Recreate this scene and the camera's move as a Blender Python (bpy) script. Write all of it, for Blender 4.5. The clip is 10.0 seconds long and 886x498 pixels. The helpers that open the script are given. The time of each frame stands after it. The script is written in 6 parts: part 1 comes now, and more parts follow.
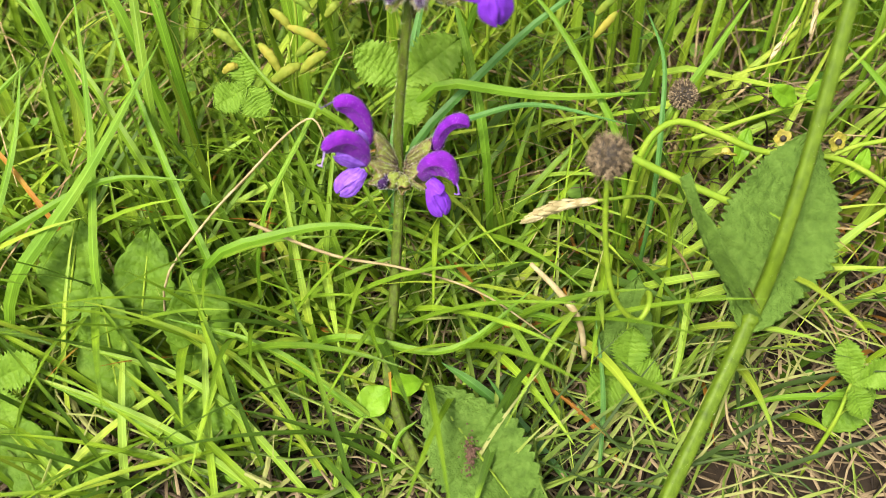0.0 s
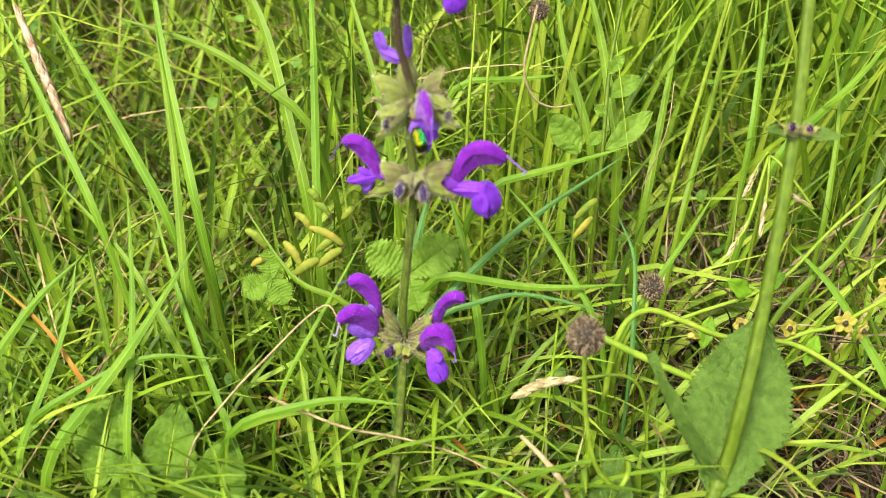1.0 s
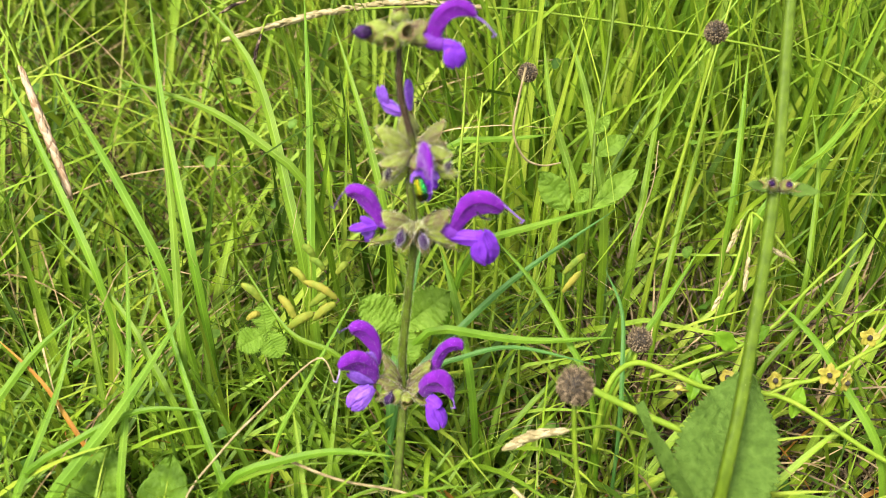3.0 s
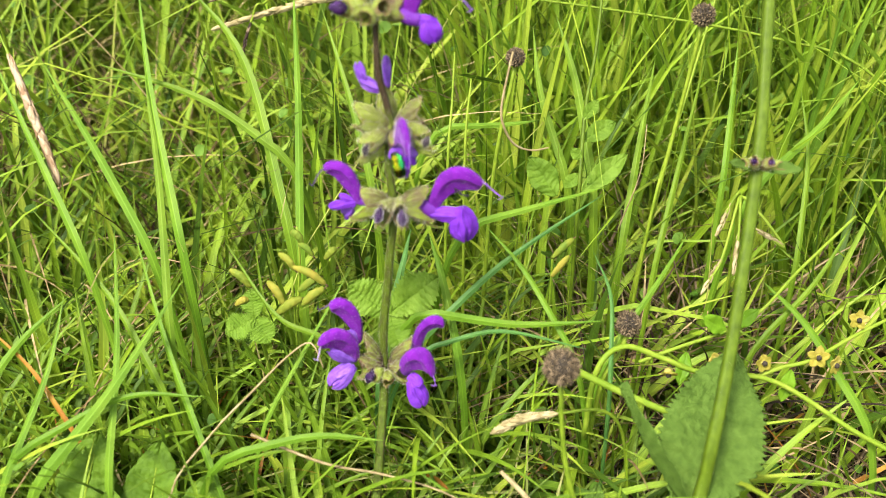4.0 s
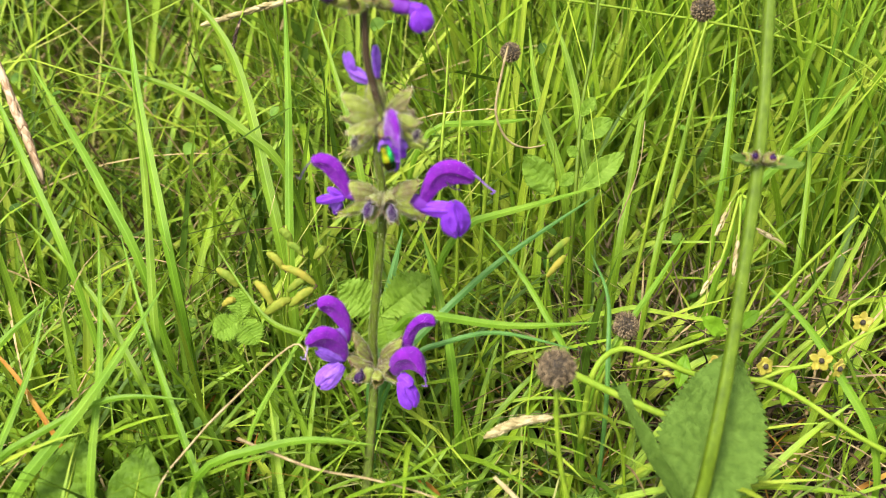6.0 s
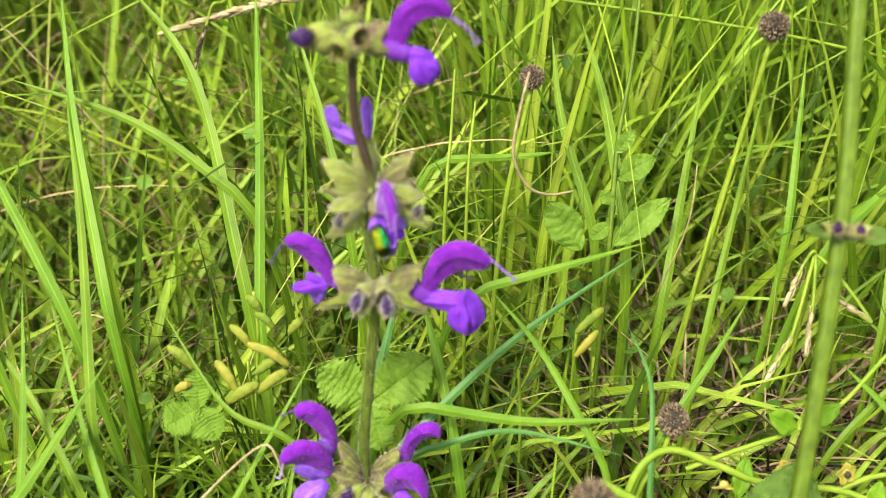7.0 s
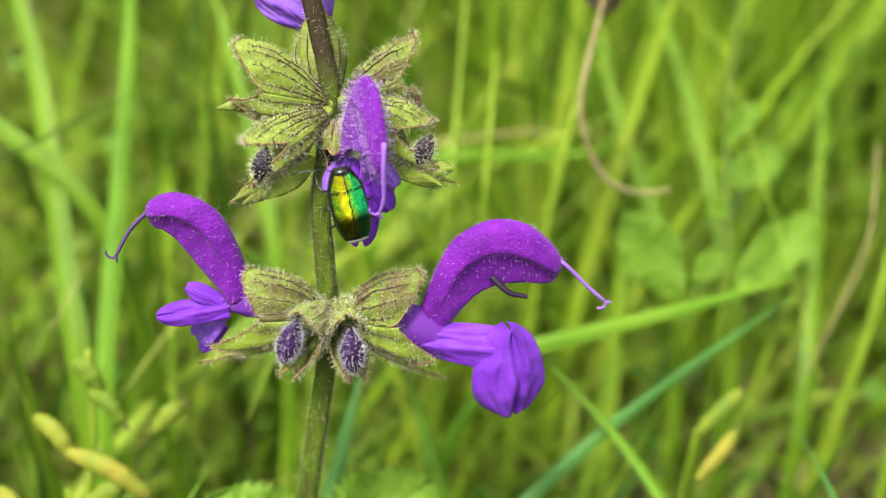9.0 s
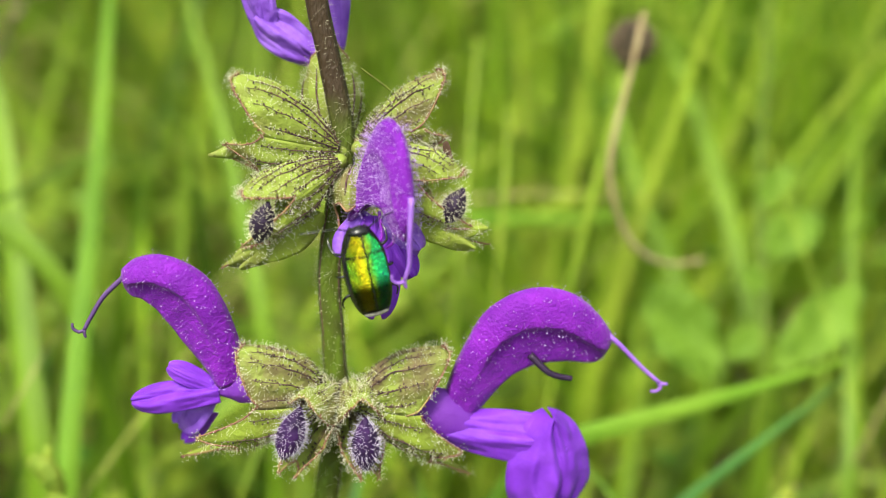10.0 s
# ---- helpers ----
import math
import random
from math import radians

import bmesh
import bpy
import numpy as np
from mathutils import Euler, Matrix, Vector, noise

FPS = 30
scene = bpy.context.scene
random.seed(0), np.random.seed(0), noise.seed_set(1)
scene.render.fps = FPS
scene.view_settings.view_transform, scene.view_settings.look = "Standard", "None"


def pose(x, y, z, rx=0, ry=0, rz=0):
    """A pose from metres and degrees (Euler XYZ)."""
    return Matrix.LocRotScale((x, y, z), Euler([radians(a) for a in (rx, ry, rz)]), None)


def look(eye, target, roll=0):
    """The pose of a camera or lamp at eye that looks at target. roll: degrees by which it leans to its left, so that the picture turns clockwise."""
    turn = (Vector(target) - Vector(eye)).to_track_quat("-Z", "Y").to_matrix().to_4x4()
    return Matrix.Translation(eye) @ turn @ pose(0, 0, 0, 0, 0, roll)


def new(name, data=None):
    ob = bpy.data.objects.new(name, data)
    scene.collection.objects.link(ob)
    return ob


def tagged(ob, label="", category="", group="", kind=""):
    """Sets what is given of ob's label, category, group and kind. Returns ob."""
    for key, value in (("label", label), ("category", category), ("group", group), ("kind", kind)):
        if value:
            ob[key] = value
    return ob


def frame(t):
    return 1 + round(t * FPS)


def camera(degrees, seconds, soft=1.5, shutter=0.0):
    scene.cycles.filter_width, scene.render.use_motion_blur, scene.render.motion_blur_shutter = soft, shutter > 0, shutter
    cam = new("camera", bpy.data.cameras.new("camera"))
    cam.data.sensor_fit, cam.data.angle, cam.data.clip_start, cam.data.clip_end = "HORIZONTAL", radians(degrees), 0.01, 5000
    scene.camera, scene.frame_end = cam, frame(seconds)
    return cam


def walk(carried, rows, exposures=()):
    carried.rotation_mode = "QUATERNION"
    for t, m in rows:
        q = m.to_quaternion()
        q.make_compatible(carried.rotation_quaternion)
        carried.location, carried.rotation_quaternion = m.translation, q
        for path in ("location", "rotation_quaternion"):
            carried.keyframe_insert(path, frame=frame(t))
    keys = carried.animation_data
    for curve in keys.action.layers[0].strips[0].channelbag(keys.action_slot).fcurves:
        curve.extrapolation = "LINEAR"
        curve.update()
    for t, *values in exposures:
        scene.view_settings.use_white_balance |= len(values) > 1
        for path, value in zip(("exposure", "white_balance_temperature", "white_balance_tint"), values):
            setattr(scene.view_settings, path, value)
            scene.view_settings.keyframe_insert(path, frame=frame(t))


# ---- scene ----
# camera: a phone carried towards a meadow sage
cam = camera(50, 10.0, 0.7)
PATH = [
    (0.0, pose(0.0042, 0.0319, 0.2324, 40.38, 0.87, 0.15)),
    (0.5, pose(0.0097, 0.0203, 0.2495, 48.12, 1.32, 0.67)),
    (1.0, pose(0.0048, 0.0025, 0.2506, 52.84, 0.61, 0.40)),
    (1.5, pose(0.0010, 0.0094, 0.2434, 55.86, 0.23, 0.11)),
    (2.0, pose(-0.0002, 0.0080, 0.2419, 57.38, -0.10, -0.04)),
    (2.5, pose(0.0000, -0.0000, 0.2500, 57.00, 0.00, 0.00)),
    (3.0, pose(0.0042, -0.0048, 0.2519, 56.73, 0.26, -0.10)),
    (4.5, pose(0.0087, -0.0078, 0.2453, 56.94, 0.60, -0.13)),
    (5.0, pose(0.0071, -0.0077, 0.2470, 56.84, 0.39, -0.20)),
    (6.5, pose(0.0112, 0.0090, 0.2376, 57.56, 0.44, -0.13)),
    (7.0, pose(0.0107, 0.0587, 0.2317, 55.61, 0.41, 0.27)),
    (7.5, pose(0.0109, 0.0909, 0.2091, 54.05, 0.42, 0.72)),
    (7.8, pose(0.0051, 0.1121, 0.1969, 52.23, -0.67, 0.01)),
    (7.9, pose(-0.0041, 0.0987, 0.1678, 61.98, -1.74, -2.35)),
    (8.0, pose(-0.0022, 0.1086, 0.1635, 62.01, -1.77, -1.93)),
    (8.2, pose(-0.0025, 0.1190, 0.1645, 60.78, -1.84, -2.69)),
    (8.5, pose(-0.0028, 0.1283, 0.1554, 64.39, -2.69, -3.34)),
    (9.0, pose(-0.0048, 0.1400, 0.1537, 65.52, -3.27, -4.38)),
    (9.5, pose(-0.0084, 0.1451, 0.1543, 67.47, -3.59, -4.78)),
    (10.0, pose(-0.0084, 0.1554, 0.1506, 68.54, -4.15, -5.73)),
]
# the picture turns a little darker and greener where the phone changes to its close-up lens
EXPOSURES = [(0.0, 1.43, 6500, 10), (7.8, 1.43, 6500, 10), (7.9, 1.32, 6500, -3), (8.5, 1.31, 6500, -2), (10.0, 1.31, 6500, 2)]
walk(cam, PATH, EXPOSURES)

# the lens focuses on the sward first and on the flower at the end
focus = new("focus_point")
focus.empty_display_size = 0.002
cam.data.dof.use_dof = True
cam.data.dof.focus_object = focus
cam.data.dof.aperture_fstop = 11.0
FOCUS = [
    (0.0, pose(0.05, 0.235, 0.055)), (0.5, pose(0.05, 0.260, 0.080)), (1.5, pose(0.05, 0.285, 0.095)), (6.5, pose(0.05, 0.285, 0.095)), (7.8, pose(0.05, 0.285, 0.095)),
    (7.9, pose(-0.003, 0.2235, 0.110)), (8.5, pose(-0.003, 0.2245, 0.106)), (10.0, pose(-0.003, 0.2248, 0.106)),
]

# overcast daylight
SUN_TURN, SUN_HIGH = 215.0, 58.0
world = bpy.data.worlds.new("sky")
scene.world = world
world.use_nodes = True
sky = world.node_tree.nodes.new("ShaderNodeTexSky")
sky.sky_type, sky.sun_disc = "NISHITA", False
sky.sun_elevation, sky.sun_rotation = radians(SUN_HIGH), radians(SUN_TURN)
sky.air_density, sky.dust_density = 1.0, 4.0
back = world.node_tree.nodes["Background"]
back.inputs["Strength"].default_value = 0.125
grey = world.node_tree.nodes.new("ShaderNodeHueSaturation")      # a veil of cloud greys the sky
grey.inputs["Saturation"].default_value = 0.35
world.node_tree.links.new(sky.outputs[0], grey.inputs["Color"])
world.node_tree.links.new(grey.outputs[0], back.inputs["Color"])
sun = new("sun", bpy.data.lights.new("sun", "SUN"))
sun.data.energy, sun.data.angle, sun.data.color = 2.75, radians(12), (1.0, 0.93, 0.80)
sun.matrix_basis = look((0, 0, 3), Vector((0, 0, 3)) - Vector((math.sin(radians(SUN_TURN)) * math.cos(radians(SUN_HIGH)), math.cos(radians(SUN_TURN)) * math.cos(radians(SUN_HIGH)), math.sin(radians(SUN_HIGH)))))

# ---- materials ----
def surface(name, colours, scale=300.0, rough=0.5, metal=0.0, through_light=0.0, bump=0.0, bump_scale=900.0, spread=0.25, random_from="island", coat=0.0, stretch=(1, 1, 1), sheen=0.0, cells=0.0, veined=False):
    """A leaf-like surface: a ramp of colours by noise, a shift by random, some light let through, fine relief."""
    m = bpy.data.materials.new(name)
    m.use_nodes = True
    t = m.node_tree
    n, l = t.nodes, t.links
    b = n["Principled BSDF"]
    b.inputs["Roughness"].default_value, b.inputs["Metallic"].default_value = rough, metal
    b.inputs["Specular IOR Level"].default_value = 0.5 if metal or rough < 0.4 else 0.2
    b.inputs["Coat Weight"].default_value = coat
    b.inputs["Sheen Weight"].default_value = sheen
    co = n.new("ShaderNodeTexCoord")
    mp = n.new("ShaderNodeMapping")
    mp.inputs["Scale"].default_value = stretch
    l.new(co.outputs["Object"], mp.inputs["Vector"])
    tex = n.new("ShaderNodeTexNoise")
    tex.inputs["Scale"].default_value, tex.inputs["Detail"].default_value = scale, 4
    l.new(mp.outputs[0], tex.inputs["Vector"])
    rnd = n.new("ShaderNodeNewGeometry").outputs["Random Per Island"] if random_from == "island" else n.new("ShaderNodeObjectInfo").outputs["Random"]
    mix = n.new("ShaderNodeMath")
    mix.operation = "MULTIPLY_ADD"
    l.new(rnd, mix.inputs[0])
    mix.inputs[1].default_value = spread * 2
    l.new(tex.outputs[0], mix.inputs[2])
    off = n.new("ShaderNodeMath")
    off.operation = "SUBTRACT"
    l.new(mix.outputs[0], off.inputs[0])
    off.inputs[1].default_value = spread
    ramp = n.new("ShaderNodeValToRGB")
    e = ramp.color_ramp.elements
    while len(e) < len(colours):
        e.new(0.5)
    for k, c in enumerate(colours):
        e[k].position, e[k].color = 0.2 + 0.6 * k / max(1, len(colours) - 1), (*c, 1)
    l.new(off.outputs[0], ramp.inputs[0])
    skin = ramp.outputs[0]
    if veined:      # fine lengthwise veins and a paler midrib, by how far a point lies from the middle of its blade
        at = n.new("ShaderNodeAttribute")
        at.attribute_name = "across"
        wave = n.new("ShaderNodeMath")
        wave.operation = "MULTIPLY"
        wave.inputs[1].default_value = 24.0
        l.new(at.outputs["Fac"], wave.inputs[0])
        sine = n.new("ShaderNodeMath")
        sine.operation = "SINE"
        l.new(wave.outputs[0], sine.inputs[0])
        line = n.new("ShaderNodeMapRange")
        line.inputs["From Min"].default_value, line.inputs["To Min"].default_value, line.inputs["To Max"].default_value = -1.0, 0.84, 1.10
        l.new(sine.outputs[0], line.inputs["Value"])
        far = n.new("ShaderNodeMath")
        far.operation = "ABSOLUTE"
        l.new(at.outputs["Fac"], far.inputs[0])
        rib = n.new("ShaderNodeMapRange")
        rib.inputs["From Min"].default_value, rib.inputs["From Max"].default_value = 0.05, 0.16
        rib.inputs["To Min"].default_value, rib.inputs["To Max"].default_value = 1.28, 1.0
        l.new(far.outputs[0], rib.inputs["Value"])
        both = n.new("ShaderNodeMath")
        both.operation = "MULTIPLY"
        l.new(line.outputs[0], both.inputs[0])
        l.new(rib.outputs[0], both.inputs[1])
        tone = n.new("ShaderNodeVectorMath")
        tone.operation = "SCALE"
        l.new(skin, tone.inputs[0])
        l.new(both.outputs[0], tone.inputs["Scale"])
        skin = tone.outputs[0]
    l.new(skin, b.inputs["Base Color"])
    if bump:
        tx = n.new("ShaderNodeTexNoise")
        tx.inputs["Scale"].default_value, tx.inputs["Detail"].default_value = bump_scale, 3
        l.new(mp.outputs[0], tx.inputs["Vector"])
        bp = n.new("ShaderNodeBump")
        bp.inputs["Strength"].default_value, bp.inputs["Distance"].default_value = bump, 0.0004
        l.new(tx.outputs[0], bp.inputs["Height"])
        l.new(bp.outputs[0], b.inputs["Normal"])
        if cells:      # a net of sunken veins between raised cells
            vo = n.new("ShaderNodeTexVoronoi")
            vo.feature = "DISTANCE_TO_EDGE"
            vo.inputs["Scale"].default_value = cells
            l.new(mp.outputs[0], vo.inputs["Vector"])
            cap = n.new("ShaderNodeMapRange")
            cap.inputs["From Max"].default_value = 0.32
            l.new(vo.outputs["Distance"], cap.inputs["Value"])
            b2 = n.new("ShaderNodeBump")
            b2.inputs["Strength"].default_value, b2.inputs["Distance"].default_value = 0.5, 0.0003
            l.new(cap.outputs[0], b2.inputs["Height"])
            l.new(bp.outputs[0], b2.inputs["Normal"])
            l.new(b2.outputs[0], b.inputs["Normal"])
    if through_light:
        tr = n.new("ShaderNodeBsdfTranslucent")
        l.new(skin, tr.inputs["Color"])
        ms = n.new("ShaderNodeMixShader")
        ms.inputs[0].default_value = through_light
        l.new(b.outputs[0], ms.inputs[1])
        l.new(tr.outputs[0], ms.inputs[2])
        l.new(ms.outputs[0], n["Material Output"].inputs["Surface"])
    return m


M = {
    "soil": surface("soil", [(0.010, 0.007, 0.005), (0.030, 0.021, 0.013), (0.065, 0.048, 0.028)], 120, 0.95, bump=0.8, bump_scale=400),
    "grass": surface("grass", [(0.05, 0.10, 0.008), (0.145, 0.245, 0.013), (0.225, 0.34, 0.018), (0.215, 0.33, 0.04), (0.27, 0.35, 0.03)], 60, 0.55, through_light=0.30, spread=0.42, bump=0.2, bump_scale=1500, stretch=(1, 1, 0.15), veined=True),
    "far_grass": surface("far_grass", [(0.10, 0.20, 0.013), (0.21, 0.34, 0.018), (0.30, 0.43, 0.028), (0.37, 0.46, 0.05)], 60, 0.6, through_light=0.5, spread=0.40, stretch=(1, 1, 0.15), veined=True),
    "turf": surface("meadow_turf", [(0.025, 0.045, 0.006), (0.055, 0.095, 0.012), (0.10, 0.14, 0.025)], 12, 0.95, bump=0.8, bump_scale=60),
    "low_wiry": surface("low_wiry_grass", [(0.03, 0.055, 0.008), (0.10, 0.155, 0.018), (0.16, 0.22, 0.03), (0.27, 0.28, 0.09)], 60, 0.6, through_light=0.25, spread=0.42),
    "litter": surface("dead_litter", [(0.02, 0.014, 0.009), (0.08, 0.055, 0.03), (0.24, 0.18, 0.10)], 200, 0.85, through_light=0.05, spread=0.45),
    "culm": surface("dry_culm_skin", [(0.15, 0.11, 0.05), (0.31, 0.24, 0.12), (0.44, 0.37, 0.21)], 300, 0.7, through_light=0.1, spread=0.1, random_from="object"),
    "berry": surface("strawberry_leaf_skin", [(0.09, 0.175, 0.010), (0.135, 0.24, 0.018), (0.185, 0.30, 0.035)], 260, 0.6, through_light=0.32, spread=0.1, bump=0.7, bump_scale=1100, random_from="object"),
    "wiry": surface("wiry_grass", [(0.035, 0.065, 0.006), (0.15, 0.22, 0.014), (0.36, 0.37, 0.09)], 60, 0.66, through_light=0.25, spread=0.42, stretch=(1, 1, 0.15)),
    "straw": surface("straw", [(0.06, 0.038, 0.016), (0.18, 0.12, 0.05), (0.40, 0.30, 0.15)], 200, 0.75, through_light=0.12, spread=0.45),
    "bright": surface("bright_blade", [(0.075, 0.165, 0.008), (0.125, 0.245, 0.014), (0.18, 0.30, 0.024)], 70, 0.50, through_light=0.34, spread=0.14, bump=0.3, bump_scale=1800, stretch=(1, 1, 0.2), veined=True),
    "fresh": surface("fresh_blade", [(0.075, 0.145, 0.008), (0.13, 0.225, 0.012), (0.18, 0.285, 0.02)], 70, 0.48, through_light=0.36, spread=0.2, bump=0.25, bump_scale=1800, stretch=(1, 1, 0.2), veined=True),
    "blue": surface("blue_green_blade", [(0.05, 0.14, 0.025), (0.08, 0.20, 0.04), (0.12, 0.26, 0.06)], 70, 0.45, through_light=0.35, spread=0.15, veined=True),
    "pale": surface("pale_blade", [(0.14, 0.25, 0.015), (0.21, 0.34, 0.03), (0.29, 0.39, 0.055)], 70, 0.5, through_light=0.4, spread=0.15, veined=True),
    "grey": surface("grey_green_blade", [(0.07, 0.15, 0.03), (0.13, 0.22, 0.06), (0.2, 0.3, 0.09)], 90, 0.45, through_light=0.3, spread=0.1, random_from="object"),
    "dark": surface("dark_blade", [(0.035, 0.10, 0.015), (0.06, 0.16, 0.02), (0.1, 0.22, 0.03)], 70, 0.35, through_light=0.3, spread=0.1, random_from="object", veined=True),
    "orange": surface("orange_blade", [(0.20, 0.09, 0.015), (0.34, 0.15, 0.02), (0.40, 0.25, 0.04)], 90, 0.6, through_light=0.3, spread=0.2),
    "stem": surface("stem_skin", [(0.034, 0.028, 0.008), (0.062, 0.090, 0.007), (0.10, 0.155, 0.012)], 900, 0.5, spread=0.05, bump=0.7, bump_scale=3500, through_light=0.06, stretch=(1, 1, 0.35)),
    "petal": surface("petal", [(0.10, 0.003, 0.22), (0.155, 0.006, 0.32), (0.235, 0.013, 0.44)], 500, 0.6, through_light=0.2, spread=0.06, bump=0.6, bump_scale=3500, random_from="object", sheen=0.1),
    "lip": surface("lip_petal", [(0.13, 0.017, 0.40), (0.20, 0.035, 0.55), (0.28, 0.065, 0.68)], 250, 0.5, through_light=0.38, spread=0.06, bump=0.35, bump_scale=1400, random_from="object", sheen=0.05),
    "throat": surface("throat_petal", [(0.13, 0.015, 0.33), (0.20, 0.05, 0.42)], 350, 0.6, through_light=0.3, spread=0.05, random_from="object", bump=0.5),
    "lip_pale": surface("pale_lip_petal", [(0.17, 0.05, 0.46), (0.26, 0.10, 0.60), (0.36, 0.17, 0.70)], 600, 0.5, through_light=0.35, spread=0.06, bump=0.5, bump_scale=1500, random_from="object"),
    "stem_plain": surface("smooth_stem_skin", [(0.045, 0.075, 0.005), (0.08, 0.13, 0.007), (0.115, 0.175, 0.012)], 500, 0.5, spread=0.05, bump=0.4, bump_scale=2000, through_light=0.1, stretch=(1, 1, 0.2)),
    "dry_pink": surface("pinkish_straw", [(0.26, 0.16, 0.09), (0.40, 0.28, 0.17), (0.50, 0.38, 0.26)], 200, 0.7, through_light=0.15, spread=0.3),
    "style": surface("style_thread", [(0.22, 0.08, 0.46), (0.34, 0.16, 0.60)], 400, 0.45, through_light=0.2, spread=0.05),
    "style_dark": surface("dark_style_thread", [(0.05, 0.025, 0.09), (0.10, 0.05, 0.16)], 400, 0.45, spread=0.05),
    "style_pale": surface("pale_style_thread", [(0.42, 0.28, 0.62), (0.55, 0.42, 0.70)], 400, 0.45, through_light=0.2, spread=0.05),
    "anther": surface("anther", [(0.012, 0.006, 0.02), (0.03, 0.015, 0.04)], 600, 0.4, spread=0.05),
    "calyx": surface("calyx_skin", [(0.12, 0.08, 0.045), (0.18, 0.20, 0.04), (0.26, 0.33, 0.05), (0.33, 0.40, 0.08)], 380, 0.6, through_light=0.28, spread=0.08, bump=0.6, bump_scale=2200, random_from="object"),
    "calyx_lime": surface("lime_calyx_skin", [(0.15, 0.15, 0.04), (0.25, 0.32, 0.04), (0.33, 0.42, 0.06)], 380, 0.55, through_light=0.3, spread=0.08, bump=0.6, bump_scale=2200, random_from="object"),
    "calyx_brown": surface("brown_calyx_skin", [(0.13, 0.075, 0.06), (0.17, 0.15, 0.055), (0.22, 0.28, 0.045), (0.29, 0.37, 0.06)], 420, 0.6, through_light=0.24, spread=0.08, bump=0.7, bump_scale=2200, random_from="object"),
    "rib": surface("calyx_rib", [(0.025, 0.013, 0.018), (0.06, 0.030, 0.032), (0.13, 0.075, 0.05)], 1400, 0.6, spread=0.3),
    "rim": surface("calyx_rim", [(0.09, 0.035, 0.03), (0.20, 0.09, 0.065), (0.30, 0.24, 0.08)], 900, 0.6, spread=0.3),
    "rib_green": surface("green_rib", [(0.10, 0.14, 0.03), (0.2, 0.24, 0.05)], 500, 0.55, spread=0.2),
    "bud": surface("bud_petal", [(0.006, 0.002, 0.012), (0.022, 0.005, 0.045), (0.055, 0.012, 0.10)], 700, 0.6, spread=0.05, bump=0.6, bump_scale=2500),
    "bud_black": surface("black_bud_petal", [(0.008, 0.004, 0.012), (0.025, 0.01, 0.035)], 700, 0.5, spread=0.05, bump=0.6, bump_scale=2500),
    "hair": surface("gland_hair", [(0.62, 0.60, 0.44), (0.8, 0.78, 0.62)], 400, 0.35, through_light=0.4, spread=0.1),
    "hair_petal": surface("petal_gland", [(0.42, 0.22, 0.66), (0.72, 0.58, 0.86)], 400, 0.35, through_light=0.4, spread=0.3),
    "hair_violet": surface("violet_hair", [(0.62, 0.55, 0.68), (0.85, 0.8, 0.9)], 400, 0.35, through_light=0.4, spread=0.1),
    "sage_leaf": surface("sage_leaf", [(0.046, 0.092, 0.010), (0.072, 0.132, 0.016), (0.102, 0.175, 0.027)], 400, 0.78, through_light=0.16, spread=0.05, bump=0.6, bump_scale=2200, random_from="object", cells=850.0),
    "herb": surface("herb_leaf", [(0.09, 0.20, 0.006), (0.15, 0.30, 0.012), (0.21, 0.37, 0.025)], 200, 0.5, through_light=0.35, spread=0.12, bump=0.6, bump_scale=900, random_from="object"),
    "dock": surface("broad_leaf", [(0.065, 0.135, 0.007), (0.10, 0.19, 0.012), (0.145, 0.25, 0.022)], 220, 0.62, through_light=0.3, spread=0.1, bump=0.6, bump_scale=900, random_from="object", cells=420.0),
    "low_herb": surface("low_herb_leaf", [(0.05, 0.12, 0.012), (0.09, 0.19, 0.018), (0.15, 0.27, 0.035)], 300, 0.6, through_light=0.3, spread=0.35, bump=0.5, bump_scale=1200),
    "stain": surface("brown_stain", [(0.05, 0.026, 0.018), (0.12, 0.07, 0.045)], 500, 0.85, spread=0.05, bump=0.5),
    "pod": surface("pod_skin", [(0.10, 0.16, 0.014), (0.18, 0.21, 0.022), (0.25, 0.22, 0.03)], 260, 0.65, through_light=0.1, spread=0.2, bump=0.6, random_from="object"),
    "yellow": surface("yellow_calyx", [(0.26, 0.26, 0.03), (0.40, 0.34, 0.05), (0.47, 0.41, 0.12)], 300, 0.6, through_light=0.3, spread=0.15, random_from="object", bump=0.4),
    "ystem": surface("yellow_green_stem", [(0.12, 0.21, 0.012), (0.19, 0.28, 0.02), (0.26, 0.33, 0.04)], 200, 0.55, through_light=0.12, spread=0.08, random_from="object", bump=0.3),
    "head": surface("seed_scale", [(0.055, 0.04, 0.022), (0.13, 0.095, 0.055), (0.24, 0.18, 0.11)], 400, 0.75, spread=0.4, bump=0.5, bump_scale=2500),
    "head_core": surface("seed_core", [(0.02, 0.016, 0.012), (0.05, 0.04, 0.03)], 400, 0.8, spread=0.1),
    "head_stem": surface("seed_stalk", [(0.11, 0.18, 0.012), (0.18, 0.26, 0.018), (0.24, 0.31, 0.03)], 300, 0.5, spread=0.1, through_light=0.1, random_from="object"),
    "sedge": surface("sedge_scale", [(0.015, 0.008, 0.006), (0.05, 0.025, 0.018), (0.3, 0.22, 0.14)], 400, 0.6, spread=0.4),
    "spike": surface("spike_scale", [(0.27, 0.22, 0.10), (0.40, 0.33, 0.16), (0.50, 0.42, 0.24)], 300, 0.65, through_light=0.2, spread=0.3),
